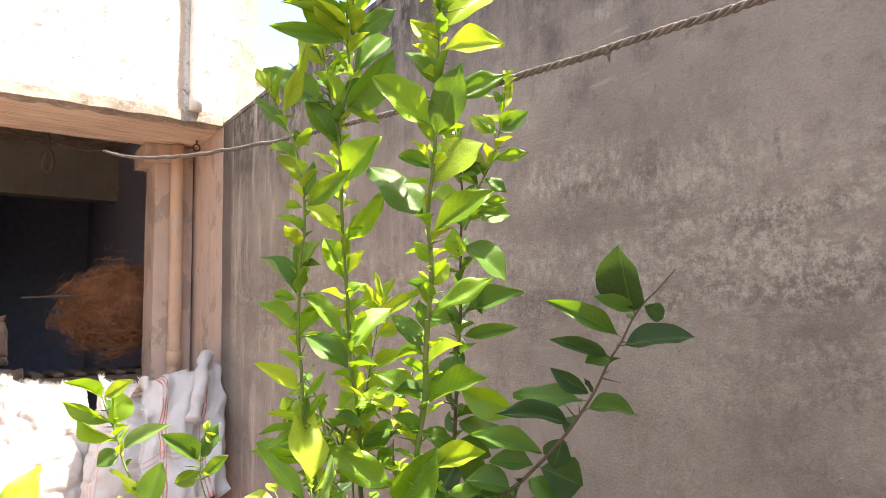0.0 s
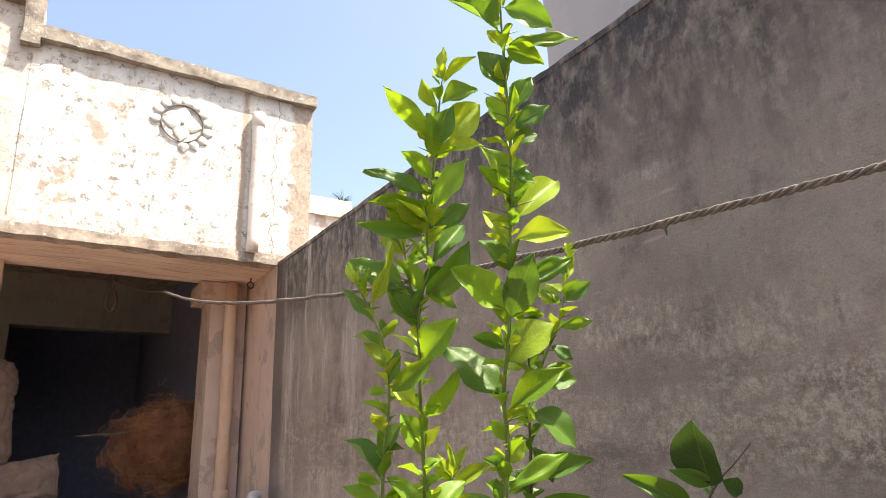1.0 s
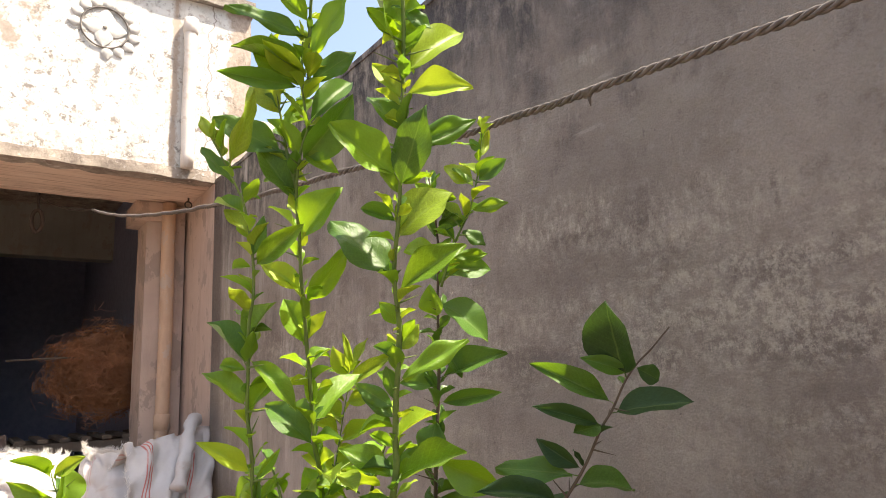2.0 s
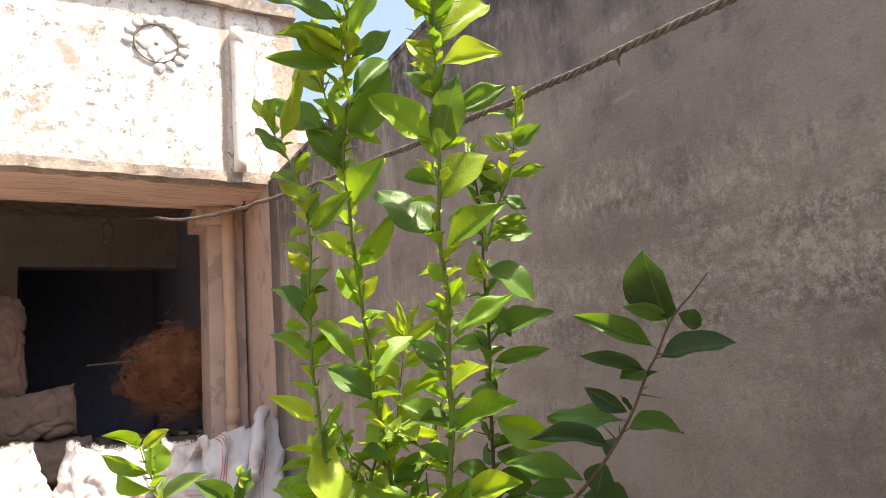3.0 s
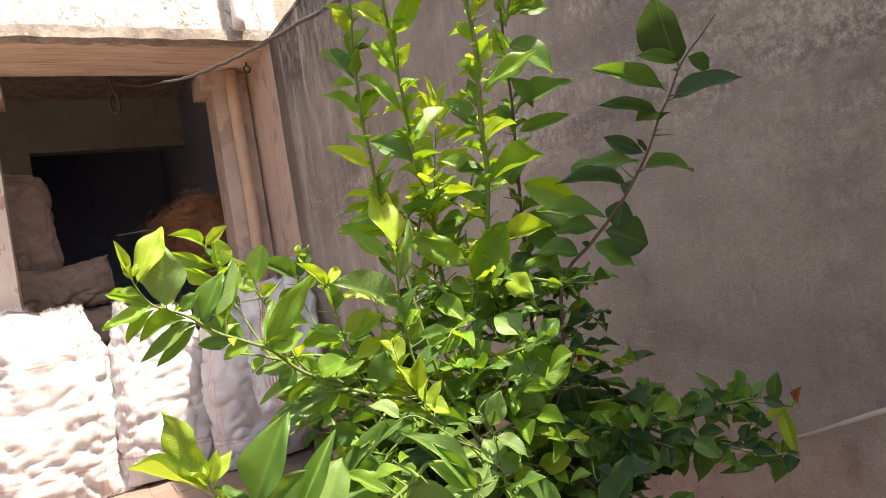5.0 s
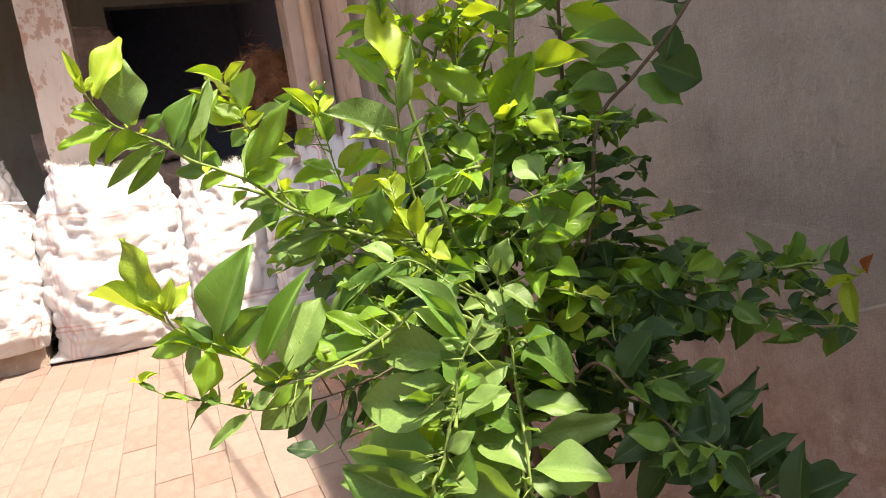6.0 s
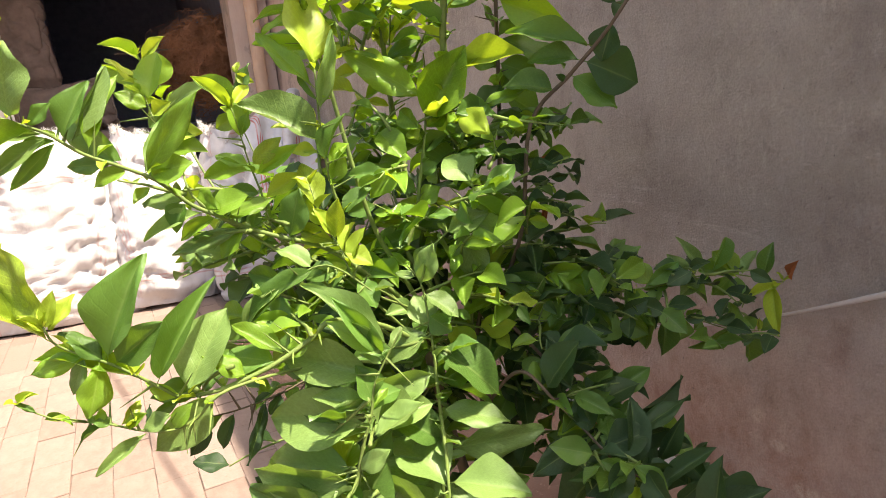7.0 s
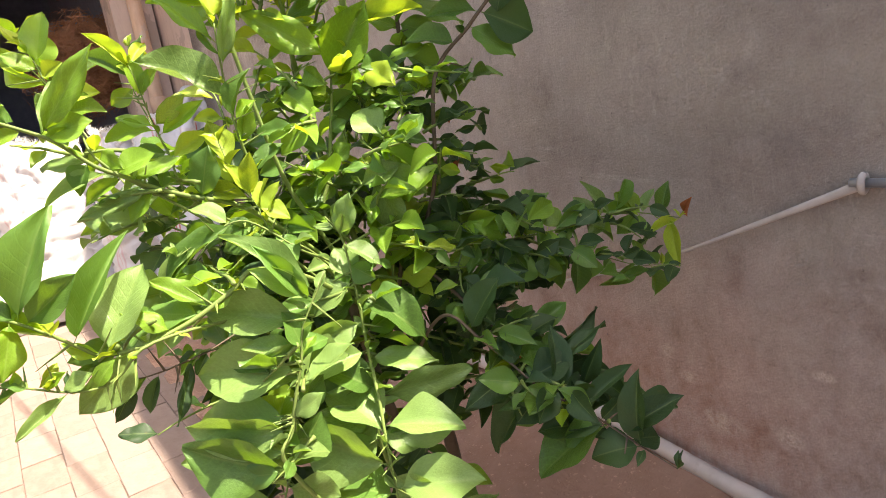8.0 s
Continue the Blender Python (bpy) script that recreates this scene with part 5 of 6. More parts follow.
SIDE_BRANCH_LEAVES = [(0.91, -25, 78, 0.064, 54, 0.42), (1.0, 180, -7, 0.093, -28, 0.22), (0.95, -138, -52, 0.093, 17, 0.28), (0.83, 134, 47, 0.061, -52, 0.71), (0.8, 161, -45, 0.047, -96, 0.74), (0.82, -164, -65, 0.037, -35, 0.75), (0.83, -14, 56, 0.051, 7, 0.54), (0.72, 1, 48, 0.085, 56, 0.25), (0.71, 123, 56, 0.081, -49, 0.23), (0.64, 168, 61, 0.051, -87, 0.53), (0.53, 117, 48, 0.054, -44, 0.66), (0.6, 153, -10, 0.049, -54, 0.49), (0.3, 177, -26, 0.043, -83, 0.45), (0.29, -42, -31, 0.047, 92, 0.4), (0.28, -51, -53, 0.1, 26, 0.33), (0.25, -159, -39, 0.052, -19, 0.54)]
SIDE_BRANCH_LEAVES_MORE = [(0.45, 155, 41, 0.059, -61, 0.61), (0.43, -45, -37, 0.063, 36, 0.65), (0.35, 168, 37, 0.07, -80, 0.45), (0.2, 159, 46, 0.062, -63, 0.55), (0.22, -168, -30, 0.058, -86, 0.56), (0.15, -172, -22, 0.061, -17, 0.7), (0.14, 150, 36, 0.053, -42, 0.73), (0.4, 154, 30, 0.06, -52, 0.54), (0.5, -5, 25, 0.071, 72, 0.34), (0.69, 163, -36, 0.046, -52, 0.53)]
LOWER_SIDE_BRANCH = (0.0026, [(-0.04, -0.116, 0.692), (0.051, -0.132, 0.674), (0.146, -0.147, 0.669), (0.226, -0.159, 0.652), (0.299, -0.168, 0.63), (0.381, -0.183, 0.591), (0.45, -0.191, 0.572)])
LOWER_SIDE_BRANCH_LEAVES = [(0.9, 60, 72, 0.044, 30, 0.75), (0.87, -177, -10, 0.073, -71, 0.32), (0.98, 104, 51, 0.028, -48, 0.71), (0.67, -146, -56, 0.038, -56, 0.75), (0.55, -178, -57, 0.056, 2, 0.7), (0.59, -129, -69, 0.064, -10, 0.45), (0.75, 179, -32, 0.019, -60, 0.75), (0.57, 2, 10, 0.057, 87, 0.46), (0.47, 174, 70, 0.042, -73, 0.75), (0.41, -172, -32, 0.058, -71, 0.61), (0.37, 148, 28, 0.049, -102, 0.67), (0.28, 176, -32, 0.061, -79, 0.53), (0.2, 108, 57, 0.039, -32, 0.73), (0.49, -172, -73, 0.044, -20, 0.75), (0.43, -59, -44, 0.049, 91, 0.75), (1.0, -7, 20, 0.049, 41, 0.41)]
LOWER_SIDE_BRANCH_LEAVES_MORE = [(0.94, -75, -76, 0.059, 36, 0.54)]
LOW_BRANCH = (0.0042, [(-0.04, -0.092, 0.714), (0.004, -0.139, 0.647), (0.021, -0.173, 0.609), (0.043, -0.209, 0.569), (0.05, -0.238, 0.54), (0.084, -0.279, 0.499), (0.124, -0.321, 0.464)])
LOW_BRANCH_LEAVES = [(0.44, -177, 73, 0.067, -107, 0.49), (0.52, -42, 40, 0.059, 95, 0.57), (0.59, -18, 34, 0.075, 21, 0.6), (0.68, -19, 20, 0.157, 92, 0.23), (0.75, -33, 10, 0.062, 101, 0.57), (0.73, -15, 21, 0.046, 42, 0.75), (0.9, -177, 52, 0.029, -77, 0.75), (0.93, -19, 14, 0.07, 90, 0.5), (0.9, -57, 64, 0.08, 104, 0.26), (0.55, -36, -53, 0.021, 101, 0.75), (0.68, -69, -53, 0.067, 14, 0.75), (0.41, 150, -24, 0.045, -98, 0.75), (0.32, 159, -31, 0.04, -34, 0.75), (0.3, -22, 18, 0.049, 92, 0.64), (0.24, 149, -12, 0.044, -37, 0.75), (0.68, 165, -27, 0.048, -90, 0.75)]
LOW_BRANCH_LEAVES_MORE = [(0.65, 153, -7, 0.058, -27, 0.72), (0.82, -160, -36, 0.056, -55, 0.75)]
FOOT_BRANCH = (0.0035, [(-0.042, -0.195, 0.631), (-0.023, -0.231, 0.596), (-0.004, -0.267, 0.562), (0.018, -0.308, 0.52), (0.055, -0.356, 0.485), (0.088, -0.404, 0.442), (0.121, -0.45, 0.401)])
FOOT_BRANCH_LEAVES = [(0.77, -48, 37, 0.09, 51, 0.34), (0.85, 169, 84, 0.098, -159, 0.37), (0.6, -30, 36, 0.087, 37, 0.24), (0.57, 73, 68, 0.038, -57, 0.61), (0.41, -5, 22, 0.175, 17, 0.22), (0.51, 32, 71, 0.094, 40, 0.32), (0.38, -38, 26, 0.063, 44, 0.65), (0.53, 137, 17, 0.079, -24, 0.66), (0.71, 134, 4, 0.09, -32, 0.57), (0.32, 178, -15, 0.089, -44, 0.37), (0.44, -175, -28, 0.056, -55, 0.75), (0.71, 153, -17, 0.108, -12, 0.61), (0.85, 148, 3, 0.062, -30, 0.75), (0.09, -55, 58, 0.086, 55, 0.52), (0.31, 74, 70, 0.05, -29, 0.6), (0.44, 134, -40, 0.135, -26, 0.44)]
FOOT_BRANCH_LEAVES_MORE = [(0.81, -24, -3, 0.043, 46, 0.75), (0.54, -36, 16, 0.043, 48, 0.75), (0.43, -166, -34, 0.051, -55, 0.75), (0.63, 180, -38, 0.053, -79, 0.75), (0.68, -47, 40, 0.043, 104, 0.75)]
FRONT_TIP = (0.0036, [(-0.1775, -0.1755, 0.60), (-0.19, -0.207, 0.56), (-0.201, -0.228, 0.517), (-0.207, -0.241, 0.478), (-0.212, -0.255, 0.437), (-0.218, -0.269, 0.396)])
FRONT_TIP_LEAVES = [(0.39, -46, 6, 0.10, 18, 0.5), (0.76, -48, 12, 0.108, 41, 0.52), (0.62, 140, 23, 0.145, -92, 0.55), (0.79, 128, 5, 0.124, -14, 0.71), (0.43, 110, 38, 0.098, 1, 0.71), (0.92, -38, -1, 0.127, 92, 0.45), (0.9, 161, -17, 0.062, -72, 0.75), (0.67, -44, -41, 0.064, 87, 0.72)]
DROOPING_TIP = (0.0030, [(-0.318, -0.258, 0.637), (-0.325, -0.235, 0.575), (-0.333, -0.216, 0.522), (-0.351, -0.222, 0.491), (-0.365, -0.23, 0.457)])
DROOPING_TIP_LEAVES = [(0.23, 136, 5, 0.165, -36, 0.40), (0.51, 164, 16, 0.122, -47, 0.43), (0.68, 124, 53, 0.082, 5, 0.71), (0.62, 0, 43, 0.071, 105, 0.75), (0.73, -21, -29, 0.063, 98, 0.75), (0.84, 132, -9, 0.106, -45, 0.42)]
BACK_SPRIG = (0.0026, [(-0.38, 0.56, 1.027), (-0.396, 0.563, 1.081), (-0.408, 0.568, 1.119), (-0.423, 0.574, 1.16), (-0.43, 0.578, 1.187)])
BACK_SPRIG_LEAVES = [(0.92, -166, 37, 0.078, -65, 0.29), (0.94, -42, 25, 0.078, 86, 0.39), (0.55, -71, 80, 0.077, -175, 0.75), (0.59, 154, 30, 0.104, -101, 0.35), (0.38, 151, 23, 0.107, -94, 0.33), (0.25, -48, 31, 0.108, 69, 0.34), (0.26, 180, -30, 0.051, -70, 0.71), (1.0, 145, 62, 0.02, -49, 0.63)]
SHORT_SPRIG = (0.0024, [(-0.288, 0.334, 1.011), (-0.293, 0.335, 1.057), (-0.292, 0.336, 1.088), (-0.286, 0.334, 1.118)])
SHORT_SPRIG_LEAVES = [(0.47, 172, 44, 0.087, -69, 0.41), (0.51, -30, 66, 0.073, 58, 0.58), (0.34, 147, -27, 0.055, -102, 0.58), (0.23, -37, 35, 0.063, 80, 0.42), (1.0, -35, -34, 0.033, 94, 0.55)]
STEMS = [
    (LEFT_SHOOT, LEFT_SHOOT_LEAVES + LEFT_SHOOT_LEAVES_MORE, "fresh"),
    (SECOND_SHOOT, SECOND_SHOOT_LEAVES + SECOND_SHOOT_LEAVES_MORE, "fresh"),
    (FORK, FORK_LEAVES, "fresh"),
    (TALL_SHOOT, TALL_SHOOT_LEAVES + TALL_SHOOT_LEAVES_MORE, "fresh"),
    (TALL_TOP, TALL_TOP_LEAVES + TALL_TOP_LEAVES_MORE, "fresh"),
    (SECOND_TOP, SECOND_TOP_LEAVES, "fresh"),
    (BACK_SHOOT, BACK_SHOOT_LEAVES + BACK_SHOOT_LEAVES_MORE, "mature"),
    (BACK_FORK, BACK_FORK_LEAVES, "fresh"),
    (YOUNG_SHOOT, YOUNG_SHOOT_LEAVES, "young"),
    (WALL_BRANCH, WALL_BRANCH_LEAVES + WALL_BRANCH_LEAVES_MORE, "shade"),
    (LEFT_BRANCH, LEFT_BRANCH_LEAVES + LEFT_BRANCH_LEAVES_MORE + LEFT_BRANCH_LEAVES_REST, "grown"),
    (FAR_LEFT_BRANCH, FAR_LEFT_BRANCH_LEAVES, "fresh"),
    (INNER_BRANCH, INNER_BRANCH_LEAVES, "fresh"),
    (NEAR_LEFT_BRANCH, NEAR_LEFT_BRANCH_LEAVES + NEAR_LEFT_BRANCH_LEAVES_MORE, "grown"),
    (NEAR_LEFT_FORK, NEAR_LEFT_FORK_LEAVES, "grown"),
    (LOW_TWIG, LOW_TWIG_LEAVES, "deep"),
    (FRONT_SHOOT, FRONT_SHOOT_LEAVES, "grown"),
    (YELLOW_SPRIG, YELLOW_SPRIG_LEAVES, "young"),
    (TALL_FOOT, TALL_FOOT_LEAVES, "mature"),
    (ROUND_SPRIG, ROUND_SPRIG_LEAVES, "open"),
    (FRONT_BRANCH, FRONT_BRANCH_LEAVES + FRONT_BRANCH_LEAVES_MORE, "open"),
    (DROOPING_BRANCH, DROOPING_BRANCH_LEAVES, "open"),
    (LONG_TWIG, LONG_TWIG_LEAVES, "open"),
    (SIDE_BRANCH, SIDE_BRANCH_LEAVES + SIDE_BRANCH_LEAVES_MORE, "grown"),
    (LOWER_SIDE_BRANCH, LOWER_SIDE_BRANCH_LEAVES + LOWER_SIDE_BRANCH_LEAVES_MORE, "mature"),
    (LOW_BRANCH, LOW_BRANCH_LEAVES + LOW_BRANCH_LEAVES_MORE, "deep"),
    (FOOT_BRANCH, FOOT_BRANCH_LEAVES + FOOT_BRANCH_LEAVES_MORE, "deep"),
    (FRONT_TIP, FRONT_TIP_LEAVES, "open"),
    (DROOPING_TIP, DROOPING_TIP_LEAVES, "open"),
    (BACK_SPRIG, BACK_SPRIG_LEAVES, "grown"),
    (SHORT_SPRIG, SHORT_SPRIG_LEAVES, "grown"),
]
AGES = {"grown": (M_LEAF, M_LEAF_MID, M_LEAF, M_LEAF_MID, M_LEAF_SUNLIT), "shade": (M_LEAF, M_LEAF, M_LEAF_SHADED), "young": (M_LEAF_YOUNG,), "fresh": (M_LEAF_MID, M_LEAF_MID, M_LEAF, M_LEAF_YOUNG), "open": (M_LEAF_SUNLIT, M_LEAF_SUNLIT, M_LEAF), "mature": (M_LEAF, M_LEAF, M_LEAF_MID), "deep": (M_LEAF_SHADED, M_LEAF_SHADED, M_LEAF_SHADED, M_LEAF)}


def leaf_bmesh(bend, fold, wave, twist, blunt, curl=0.0):
    """A leaf one long and one wide along +Y, its face up, on a short stalk."""
    bm = bmesh.new()
    layer = bm.loops.layers.uv.new("UVMap")
    rows, across, along = [], 8, 16
    for j in range(along + 1):
        v = j / along
        half = 0.5 * math.sin(math.pi * v ** blunt) ** 0.86 if 0 < j < along else 0.012
        row = []
        for i in range(across + 1):
            u = i / across * 2 - 1
            ragged = 1 + abs(u) ** 3 * (0.07 * noise.noise(Vector((v * 5, math.copysign(3, u), bend * 50 + blunt * 90))) - 0.015 * (j % 2))
            x = u * half * ragged
            z = -bend * v * v + fold * abs(u) * half * 1.3 + wave * math.sin(v * 11 + u * 2 + twist * 9) * abs(u) ** 1.5 - curl * max(0, abs(u) - 0.55) ** 2 * 2
            z += 0.02 * noise.noise(Vector((u * 2, v * 5, bend * 70)))
            turn = twist * v
            row.append(bm.verts.new((x * math.cos(turn) - z * math.sin(turn) * 0.5, 0.08 + 0.92 * v - 0.18 * bend * v * v, z + x * math.sin(turn) * 0.5)))
        rows.append(row)
    for j in range(along):
        for i in range(across):
            f = bm.faces.new((rows[j][i], rows[j][i + 1], rows[j + 1][i + 1], rows[j + 1][i]))
            for loop, (a, b) in zip(f.loops, ((i, j), (i + 1, j), (i + 1, j + 1), (i, j + 1))):
                loop[layer].uv = (a / across, b / along)
    stalk = [bm.verts.new(p) for p in ((-0.014, 0, 0), (0.014, 0, 0), (0.012, 0.10, 0.004), (-0.012, 0.10, 0.004), (0, 0.05, -0.014))]
    for a, b, c in ((0, 1, 2), (0, 2, 3), (0, 4, 1), (1, 4, 2), (3, 4, 0)):
        f = bm.faces.new((stalk[a], stalk[b], stalk[c]))
        for loop in f.loops:
            loop[layer].uv = (0.5, 0.02)
    return bm


SHAPES = [(0.08, 0.22, 0.026, 0.1, 0.92, 0.0), (0.20, 0.30, 0.030, -0.22, 0.96, 0.05), (0.04, 0.12, 0.040, 0.25, 0.90, 0.1), (0.26, 0.24, 0.028, 0.18, 0.98, 0.0), (0.12, 0.42, 0.036, -0.3, 0.92, 0.0), (-0.12, 0.28, 0.032, 0.25, 0.96, 0.05), (0.34, 0.50, 0.036, 0.35, 0.95, 0.0), (0.15, 0.14, 0.050, -0.35, 0.94, 0.15)]
LEAVES = {}


def leaf_mesh(shape, material):
    key = (shape, material.name)
    if key not in LEAVES:
        LEAVES[key] = mesh_of("leaf", leaf_bmesh(*SHAPES[shape]), material, True)
    return LEAVES[key]


def leaf_turn(heading, rise, roll):
    """The turn that lays +Y along the heading and rise, with the face rolled about it."""
    h, e = radians(heading), radians(rise)
    way = Vector((math.cos(h) * math.cos(e), math.sin(h) * math.cos(e), math.sin(e)))
    side = way.cross(Vector((0, 0, 1))).normalized()
    up = side.cross(way)
    face = up * math.cos(radians(roll)) + side * math.sin(radians(roll))
    return Matrix((way.cross(face), way, face)).transposed().to_4x4()


def along(points, s):
    """The place and way at a share s of a polyline's length."""
    spans = [(b - a).length for a, b in zip(points, points[1:])]
    left = s * sum(spans)
    for a, b, d in zip(points, points[1:], spans):
        if left <= d or b is points[-1]:
            return a.lerp(b, min(1, left / d)), (b - a).normalized()
        left -= d


plant = thing("lemon_plant", "young lemon plant with upright thorny shoots beside the wall", "plant", ROOT)
rnd = random.Random(12)
hub = Vector((-0.04, -0.04, 0.56))
trunk = tube(bmesh.new(), smooth_path(((0.07, 0.05, -0.03), (0.06, 0.03, 0.15), (0.03, 0.00, 0.36), hub), 5), [0.016 - 0.0004 * k for k in range(16)], 10)
part("trunk", trunk, M_BARK, plant, "thin brown trunk", True)
part("second_trunk", tube(bmesh.new(), smooth_path(((-0.02, 0.02, -0.03), (-0.04, 0.0, 0.24), (-0.10, -0.03, 0.50), (-0.14, -0.05, 0.70)), 5), [0.012 - 0.0003 * k for k in range(16)], 10), M_BARK, plant, smooth=True)
FORKED = (FORK, TALL_TOP, SECOND_TOP, BACK_FORK, FRONT_TIP, DROOPING_TIP)


def spine(bm, p, way, length):
    side = way.orthogonal().normalized()
    side.rotate(Matrix.Rotation(rnd.uniform(0, 6.28), 3, way))
    tip = p + (side + way * 0.30).normalized() * length
    tube(bm, (p, p.lerp(tip, 0.5), tip), (0.0017, 0.0011, 0.0003), 5)


for (thick, points), leaves, age in STEMS:
    base = Vector(points[0])
    start = hub + Vector((base.x * 0.3, base.y * 0.3, 0.10 if base.z > 0.7 else 0.0))
    joined = any(points is other[1] for other in FORKED) or (points is TALL_SHOOT[1])
    bow = start.lerp(base, 0.72)
    bow.z = start.z + (base.z - start.z) * (0.52 if base.z > 0.95 else 0.72)
    root_end = [] if joined else [start, start.lerp(bow, 0.5), bow] if base.z > 0.95 else [start, start.lerp(base, 0.55) + Vector((0, 0, 0.015))]
    if points in (FRONT_BRANCH[1], DROOPING_BRANCH[1]):
        # these grow up from the foot of the plant
        low = Vector(points[-1])
        whole = smooth_path([Vector((-0.03, -0.01, 0.05)), Vector((low.x * 0.6, low.y * 0.6, low.z * 0.55)), *points[::-1]], 5)
    else:
        whole = smooth_path([*root_end, *points], 5)
    line = [Vector(p) for p in points]
    tall = age in ("fresh", "young", "grown")
    green = age != "deep" and points not in (BACK_SHOOT[1], WALL_BRANCH[1])
    radii = [thick * (1.18 if points[-1][2] > 1.15 else 0.88) * (1 - 0.72 * k / (len(whole) - 1)) for k in range(len(whole))]
    stem = part("stem", tube(bmesh.new(), whole, radii, 8), M_STEM if green else M_BARK, plant, "", True)
    thorns = bmesh.new()
    for k in range(7 + 3 * (len(points) > 6)):
        p, way = along(line, rnd.uniform(0.02, 0.8))
        spine(thorns, p, way, rnd.uniform(0.022, 0.048))
    tagged(part("thorn", thorns, M_STEM if green else M_BARK, stem), kind="stuff")
    for s, heading, rise, length, roll, wide in leaves:
        p, way = along(line, s)
        young = age if s < 0.93 or age in ("deep", "open", "mature", "shade") else "young"
        material = rnd.choice(AGES[young])
        shape = rnd.choice((0, 1, 2, 3)) if age in ("deep", "open") or not green else rnd.choice((0, 1, 2, 3, 4, 5, 7)) if rnd.random() < 0.9 else 6
        ob = new("leaf", leaf_mesh(shape, material))
        ob.parent = plant
        length = min(length, 0.115 + 0.35 * max(0, length - 0.115))
        full = length * ((1.04 if tall else 1.12) + 0.10 * SHAPES[shape][0])
        ob.matrix_local = Matrix.Translation(p) @ leaf_turn(heading, rise, roll) @ Matrix.Diagonal((full * wide * (1.04 if tall else 1.14), full, full, 1))

# a few withered leaves that still hang on
for at, heading, rise, roll, length in (((0.55, -0.18, 0.64), 250, 75, 70, 0.045), ((0.10, -0.06, 0.90), 300, 60, 80, 0.035), ((0.12, -0.05, 0.84), 200, -50, 20, 0.035), ((0.10, -0.15, 0.52), 260, -60, 30, 0.045)):
    ob = new("leaf", leaf_mesh(4, M_LEAF_DRY))
    ob.parent, ob.matrix_local = plant, Matrix.Translation(at) @ leaf_turn(heading, rise, roll) @ Matrix.Diagonal((length * 0.4, length, length, 1))
    tagged(ob, "withered rust-brown leaf")

# small shoots and leaves that fill the bush
fill = {"open": bmesh.new(), "young": bmesh.new(), "fresh": bmesh.new(), "mature": bmesh.new(), "deep": bmesh.new()}
twigs = bmesh.new()
FILL_MATERIAL = {"open": M_LEAF_SUNLIT, "young": M_LEAF_YOUNG, "fresh": M_LEAF_MID, "mature": M_LEAF, "deep": M_LEAF_SHADED}


def add_leaf(p, heading, rise, roll, length, wide, age, shape=None):
    """One more leaf in the joined foliage of that age."""
    one = leaf_bmesh(*SHAPES[rnd.randrange(8) if shape is None else shape])
    one.transform(Matrix.Translation(p) @ leaf_turn(heading, rise, roll) @ Matrix.Diagonal((length * wide, length, length, 1)))
    scrap = bpy.data.meshes.new("scrap")
    one.to_mesh(scrap)
    one.free()
    fill[age].from_mesh(scrap)
    bpy.data.meshes.remove(scrap)


def to_light(heading, rise):
    """The roll that turns a leaf's face up and out to the open side."""
    m = leaf_turn(heading, rise, 0).to_3x3().transposed() @ Vector((-0.45, -0.50, 0.74))
    return math.degrees(math.atan2(m.x, m.z))


def scatter_twig(start, heading, rise, length, count, age, size):
    """A side twig that droops, with alternate leaves."""
    p, h, e = Vector(start), heading, rise
    pts, step = [p.copy()], length / 8
    for _ in range(8):
        h += rnd.uniform(-11, 11)
        e += rnd.uniform(-9, 5)
        p = p + Vector((math.cos(radians(h)) * math.cos(radians(e)), math.sin(radians(h)) * math.cos(radians(e)), math.sin(radians(e)))) * step
        p.z = max(p.z, 0.05)
        pts.append(p.copy())
    tube(twigs, pts, [0.0032 - 0.00028 * k for k in range(9)], 5)
    for n in range(round(count * 0.85)):
        q, way = along(pts, 0.15 + 0.85 * min(1, (n + 0.5) / (count * 0.85)))
        out = h + (58 if n % 2 else -58) + rnd.uniform(-30, 30)
        lean = rnd.uniform(-35, 30)
        size_here = size * rnd.uniform(0.6, 1.45)
        pick = age if rnd.random() < (0.92 if age in ("deep", "open") else 0.75) else rnd.choice(("fresh", "mature"))
        add_leaf(q, out, lean, to_light(out, lean) + rnd.gauss(0, 30), size_here, rnd.uniform(0.42, 0.60), pick)


# small leaves between the larger ones of every shoot
for (thick, points), leaves, age in STEMS:
    line = [Vector(p) for p in points]
    span = sum((b - a).length for a, b in zip(line, line[1:]))
    turn = rnd.uniform(0, 360)
    age = {"shade": "deep", "grown": "fresh"}.get(age, age)
    tall = points[-1][2] > 1.15
    gap = 0.10 if points is WALL_BRANCH[1] else 0.050 if age == "deep" else 0.013 if tall else 0.030
    for k in range(int(span / gap)):
        s = min(1.0, (k + rnd.random()) * gap / span)
        p, way = along(line, s)
        turn += 137.5 + rnd.uniform(-20, 20)
        upright = abs(way.z) > 0.6
        tone = "young" if age in ("fresh", "young") and rnd.random() < 0.40 else "mature" if tall and rnd.random() < 0.25 else age
        add_leaf(p, turn, rnd.uniform(10, 68) if upright else rnd.uniform(-25, 45), rnd.gauss(0, 35), rnd.uniform(0.016, 0.060 if tall else 0.036), rnd.uniform(0.34, 0.52), tone)
    for k in range(0 if points is WALL_BRANCH[1] else 4):
        p, way = along(line, 1.0)
        add_leaf(p, rnd.uniform(0, 360), rnd.uniform(35, 80), rnd.gauss(0, 30), rnd.uniform(0.012, 0.028), 0.4, age if age in ("deep", "open") else "young")


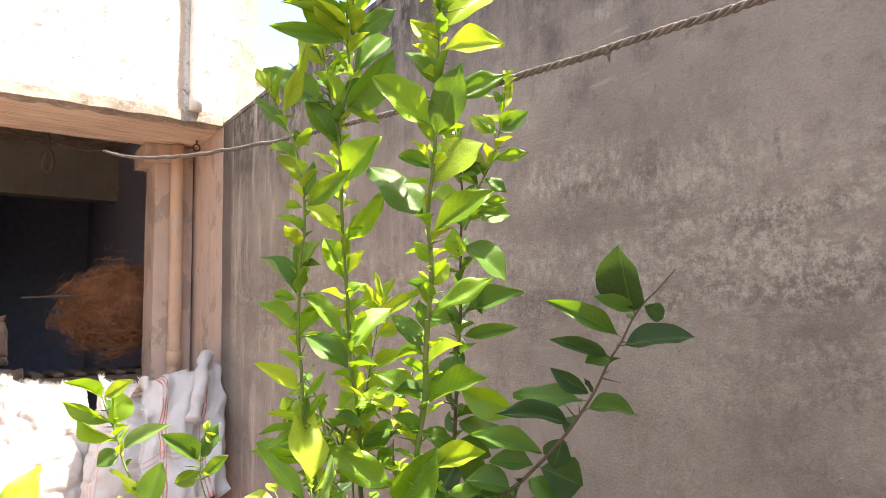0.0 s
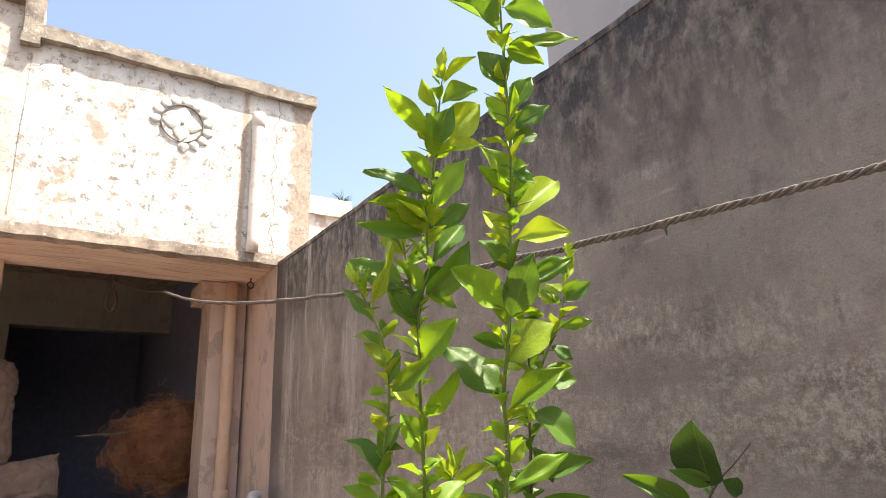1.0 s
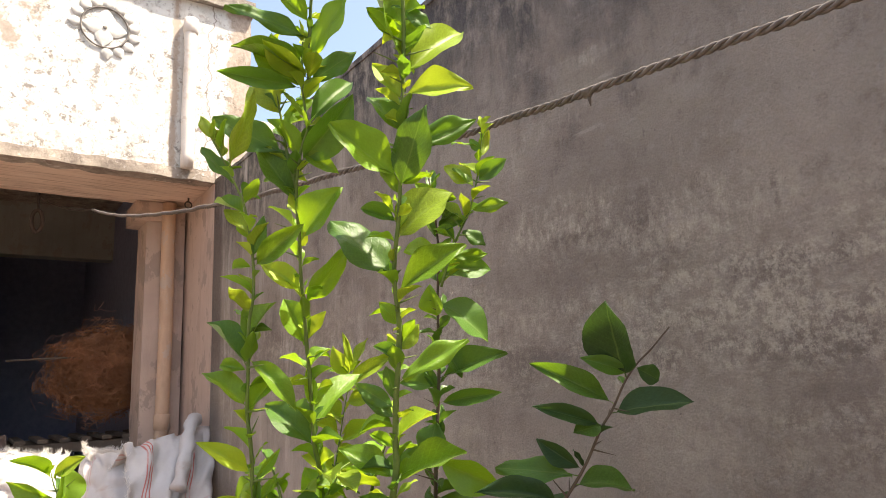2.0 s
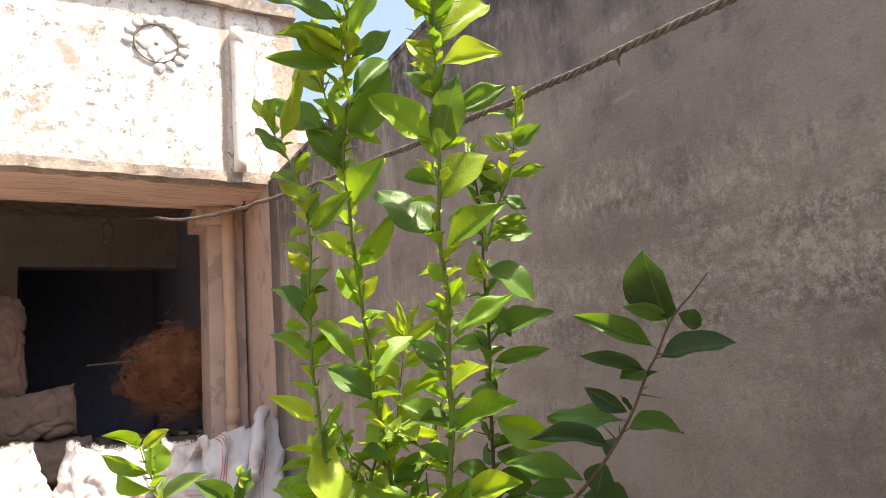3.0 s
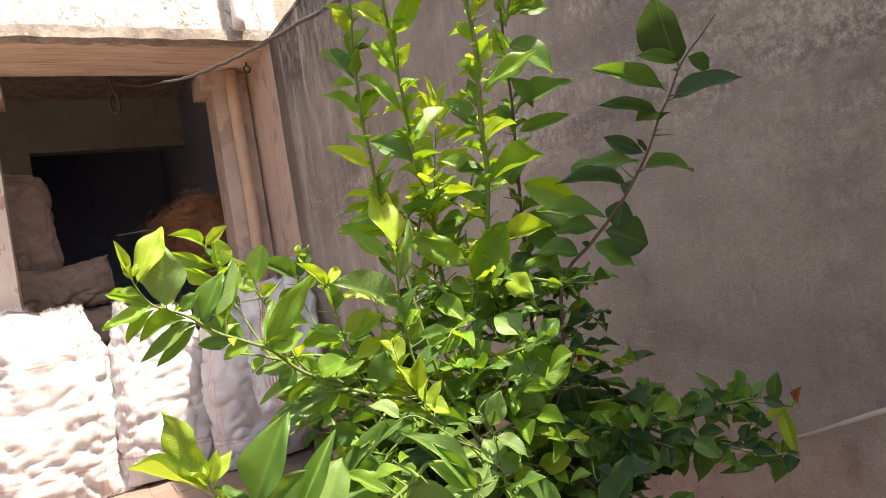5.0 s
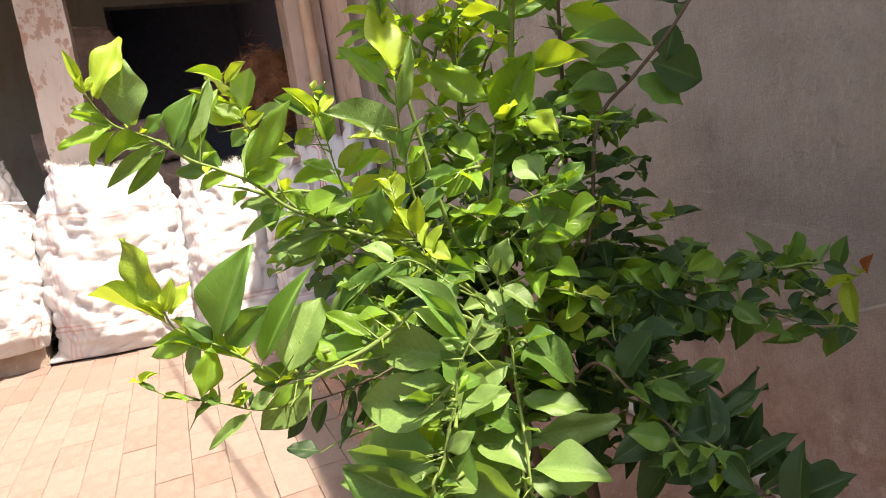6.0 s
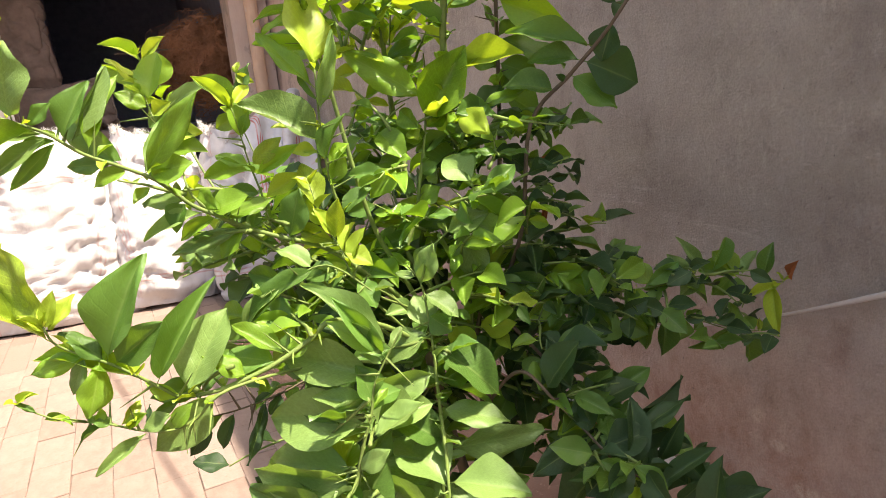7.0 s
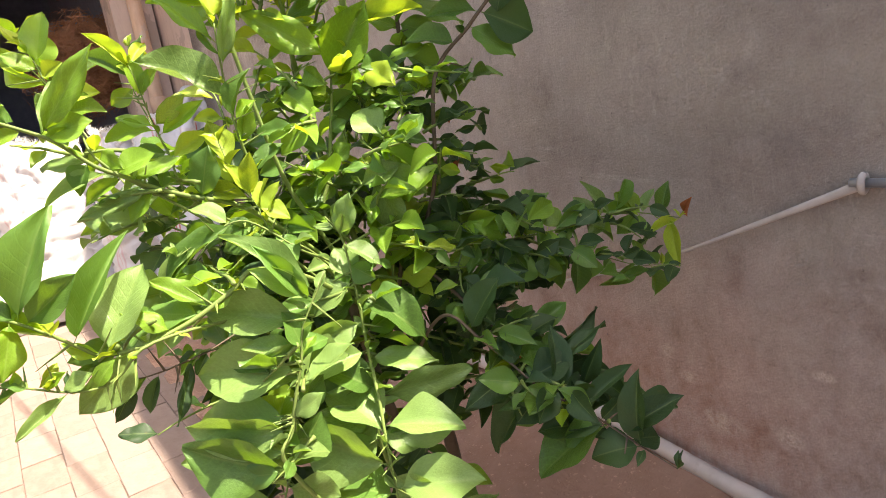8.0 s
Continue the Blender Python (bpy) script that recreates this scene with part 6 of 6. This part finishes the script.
def thicket(count, low, high, headings, rises, lengths, leaves, ages, sizes):
    """Side twigs spread over one part of the bush."""
    for _ in range(count):
        start = Vector([rnd.uniform(a, b) for a, b in zip(low, high)])
        scatter_twig(start, rnd.uniform(*headings), rnd.uniform(*rises), rnd.uniform(*lengths), leaves, rnd.choice(ages), rnd.uniform(*sizes))


def along_branch(branch, count, headings, rises, lengths, leaves, ages, sizes, first=0.15, last=1.0):
    line = [Vector(q) for q in branch[1]]
    for _ in range(count):
        p, way = along(line, rnd.uniform(first, last))
        scatter_twig(p + Vector((rnd.gauss(0, 0.015), rnd.gauss(0, 0.015), rnd.gauss(0, 0.015))), rnd.uniform(*headings), rnd.uniform(*rises), rnd.uniform(*lengths), leaves, rnd.choice(ages), rnd.uniform(*sizes))


# the sunlit crown, its inside and wall side in shade-darkened leaves, and the back towards the house
thicket(24, (-0.36, -0.06, 0.62), (-0.04, 0.16, 0.88), (90, 250), (0, 60), (0.06, 0.13), 6, ("fresh", "mature", "mature", "open"), (0.046, 0.074))
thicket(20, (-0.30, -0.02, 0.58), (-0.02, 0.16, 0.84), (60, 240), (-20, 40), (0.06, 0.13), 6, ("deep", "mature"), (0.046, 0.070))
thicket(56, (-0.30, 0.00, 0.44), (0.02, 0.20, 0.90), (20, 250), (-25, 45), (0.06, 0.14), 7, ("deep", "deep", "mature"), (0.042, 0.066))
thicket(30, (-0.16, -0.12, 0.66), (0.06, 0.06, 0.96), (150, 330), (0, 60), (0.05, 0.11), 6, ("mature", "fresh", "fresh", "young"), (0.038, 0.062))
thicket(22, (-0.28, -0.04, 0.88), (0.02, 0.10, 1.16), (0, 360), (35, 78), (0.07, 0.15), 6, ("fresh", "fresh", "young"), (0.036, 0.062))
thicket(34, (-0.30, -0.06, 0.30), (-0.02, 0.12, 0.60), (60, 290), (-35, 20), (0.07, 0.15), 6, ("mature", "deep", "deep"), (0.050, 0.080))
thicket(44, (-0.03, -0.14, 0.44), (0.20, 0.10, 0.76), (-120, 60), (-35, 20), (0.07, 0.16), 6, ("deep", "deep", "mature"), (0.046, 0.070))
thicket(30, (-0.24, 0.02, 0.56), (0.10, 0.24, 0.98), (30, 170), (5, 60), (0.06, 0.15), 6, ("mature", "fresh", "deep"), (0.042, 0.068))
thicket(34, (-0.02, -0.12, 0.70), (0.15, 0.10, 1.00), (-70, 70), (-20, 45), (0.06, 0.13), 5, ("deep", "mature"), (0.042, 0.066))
along_branch(LEFT_BRANCH, 7, (80, 220), (-20, 30), (0.05, 0.10), 4, ("fresh", "mature"), (0.034, 0.060), 0.02, 0.5)
along_branch(NEAR_LEFT_BRANCH, 4, (60, 180), (-25, 25), (0.05, 0.10), 4, ("fresh", "mature"), (0.034, 0.060), 0.02, 0.5)
along_branch(FRONT_BRANCH, 6, (40, 180), (-30, 10), (0.04, 0.08), 4, ("open", "mature", "mature"), (0.045, 0.075), 0.1)
along_branch(DROOPING_BRANCH, 5, (40, 200), (-30, 10), (0.04, 0.08), 4, ("open", "mature"), (0.045, 0.075), 0.1)
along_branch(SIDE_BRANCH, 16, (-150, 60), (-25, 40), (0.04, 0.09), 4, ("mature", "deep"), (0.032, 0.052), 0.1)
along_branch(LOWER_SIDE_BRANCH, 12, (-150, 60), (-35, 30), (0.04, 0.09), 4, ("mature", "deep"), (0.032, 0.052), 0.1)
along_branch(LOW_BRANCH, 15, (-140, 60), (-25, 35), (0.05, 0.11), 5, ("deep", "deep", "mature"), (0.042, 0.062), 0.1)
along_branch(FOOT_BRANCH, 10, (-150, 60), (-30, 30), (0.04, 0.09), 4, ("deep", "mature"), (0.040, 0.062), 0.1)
for heading, rise, length in ((168, -4, 0.20), (176, -10, 0.17)):
    # nearly bare old twigs low on the open side
    scatter_twig(Vector((-0.26, -0.10, 0.60)), heading, rise, length, 3, "deep", 0.04)

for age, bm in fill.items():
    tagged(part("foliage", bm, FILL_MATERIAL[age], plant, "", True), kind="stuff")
tagged(part("twig", twigs, M_STEM, plant, "", True), kind="stuff")

# ---- pavers in running bond, their length along the wall ----
WIDE, LONG, GAP = 0.120, 0.242, 0.0014


def paver_bmesh(seed):
    bm = slab((-WIDE / 2 + GAP / 2, -LONG / 2 + GAP / 2, -0.05), (WIDE / 2 - GAP / 2, LONG / 2 - GAP / 2, 0))
    top = [f for f in bm.faces if f.normal.z > 0.5]
    bmesh.ops.bevel(bm, geom=list({e for f in top for e in f.edges}), offset=0.0022, segments=1, affect="EDGES")
    for v in bm.verts:
        v.co += noise.noise_vector(v.co * 30 + Vector((seed, 0, 0))) * 0.0018
    return bm


paving = tagged(thing("pavement", "pale clay brick pavers in running bond, dusty and sunlit", "", kind="structure"))
shapes = [mesh_of("paver", paver_bmesh(k * 5.0), M_PAVER) for k in range(4)]
rest = bmesh.new()
rnd = random.Random(3)
for column in range(-52, -6):
    x = column * WIDE + 0.068
    for row in range(-38, 3):
        y = row * LONG + (LONG / 2 if column % 2 else 0)
        m = Matrix.Translation((x, y, rnd.uniform(-0.0015, 0.0015))) @ Euler((rnd.gauss(0, 0.004), rnd.gauss(0, 0.005), rnd.gauss(0, 0.008))).to_matrix().to_4x4()
        if -2.2 < x < -0.75 and -3.35 < y < -0.4:
            ob = new("paver", rnd.choice(shapes))
            ob.parent, ob.matrix_local = paving, m
        else:
            first = len(rest.verts)
            rest.from_mesh(rnd.choice(shapes))
            rest.verts.ensure_lookup_table()
            for v in rest.verts[first:]:
                v.co = m @ v.co
tagged(part("pavers", rest, M_PAVER, paving), kind="stuff")
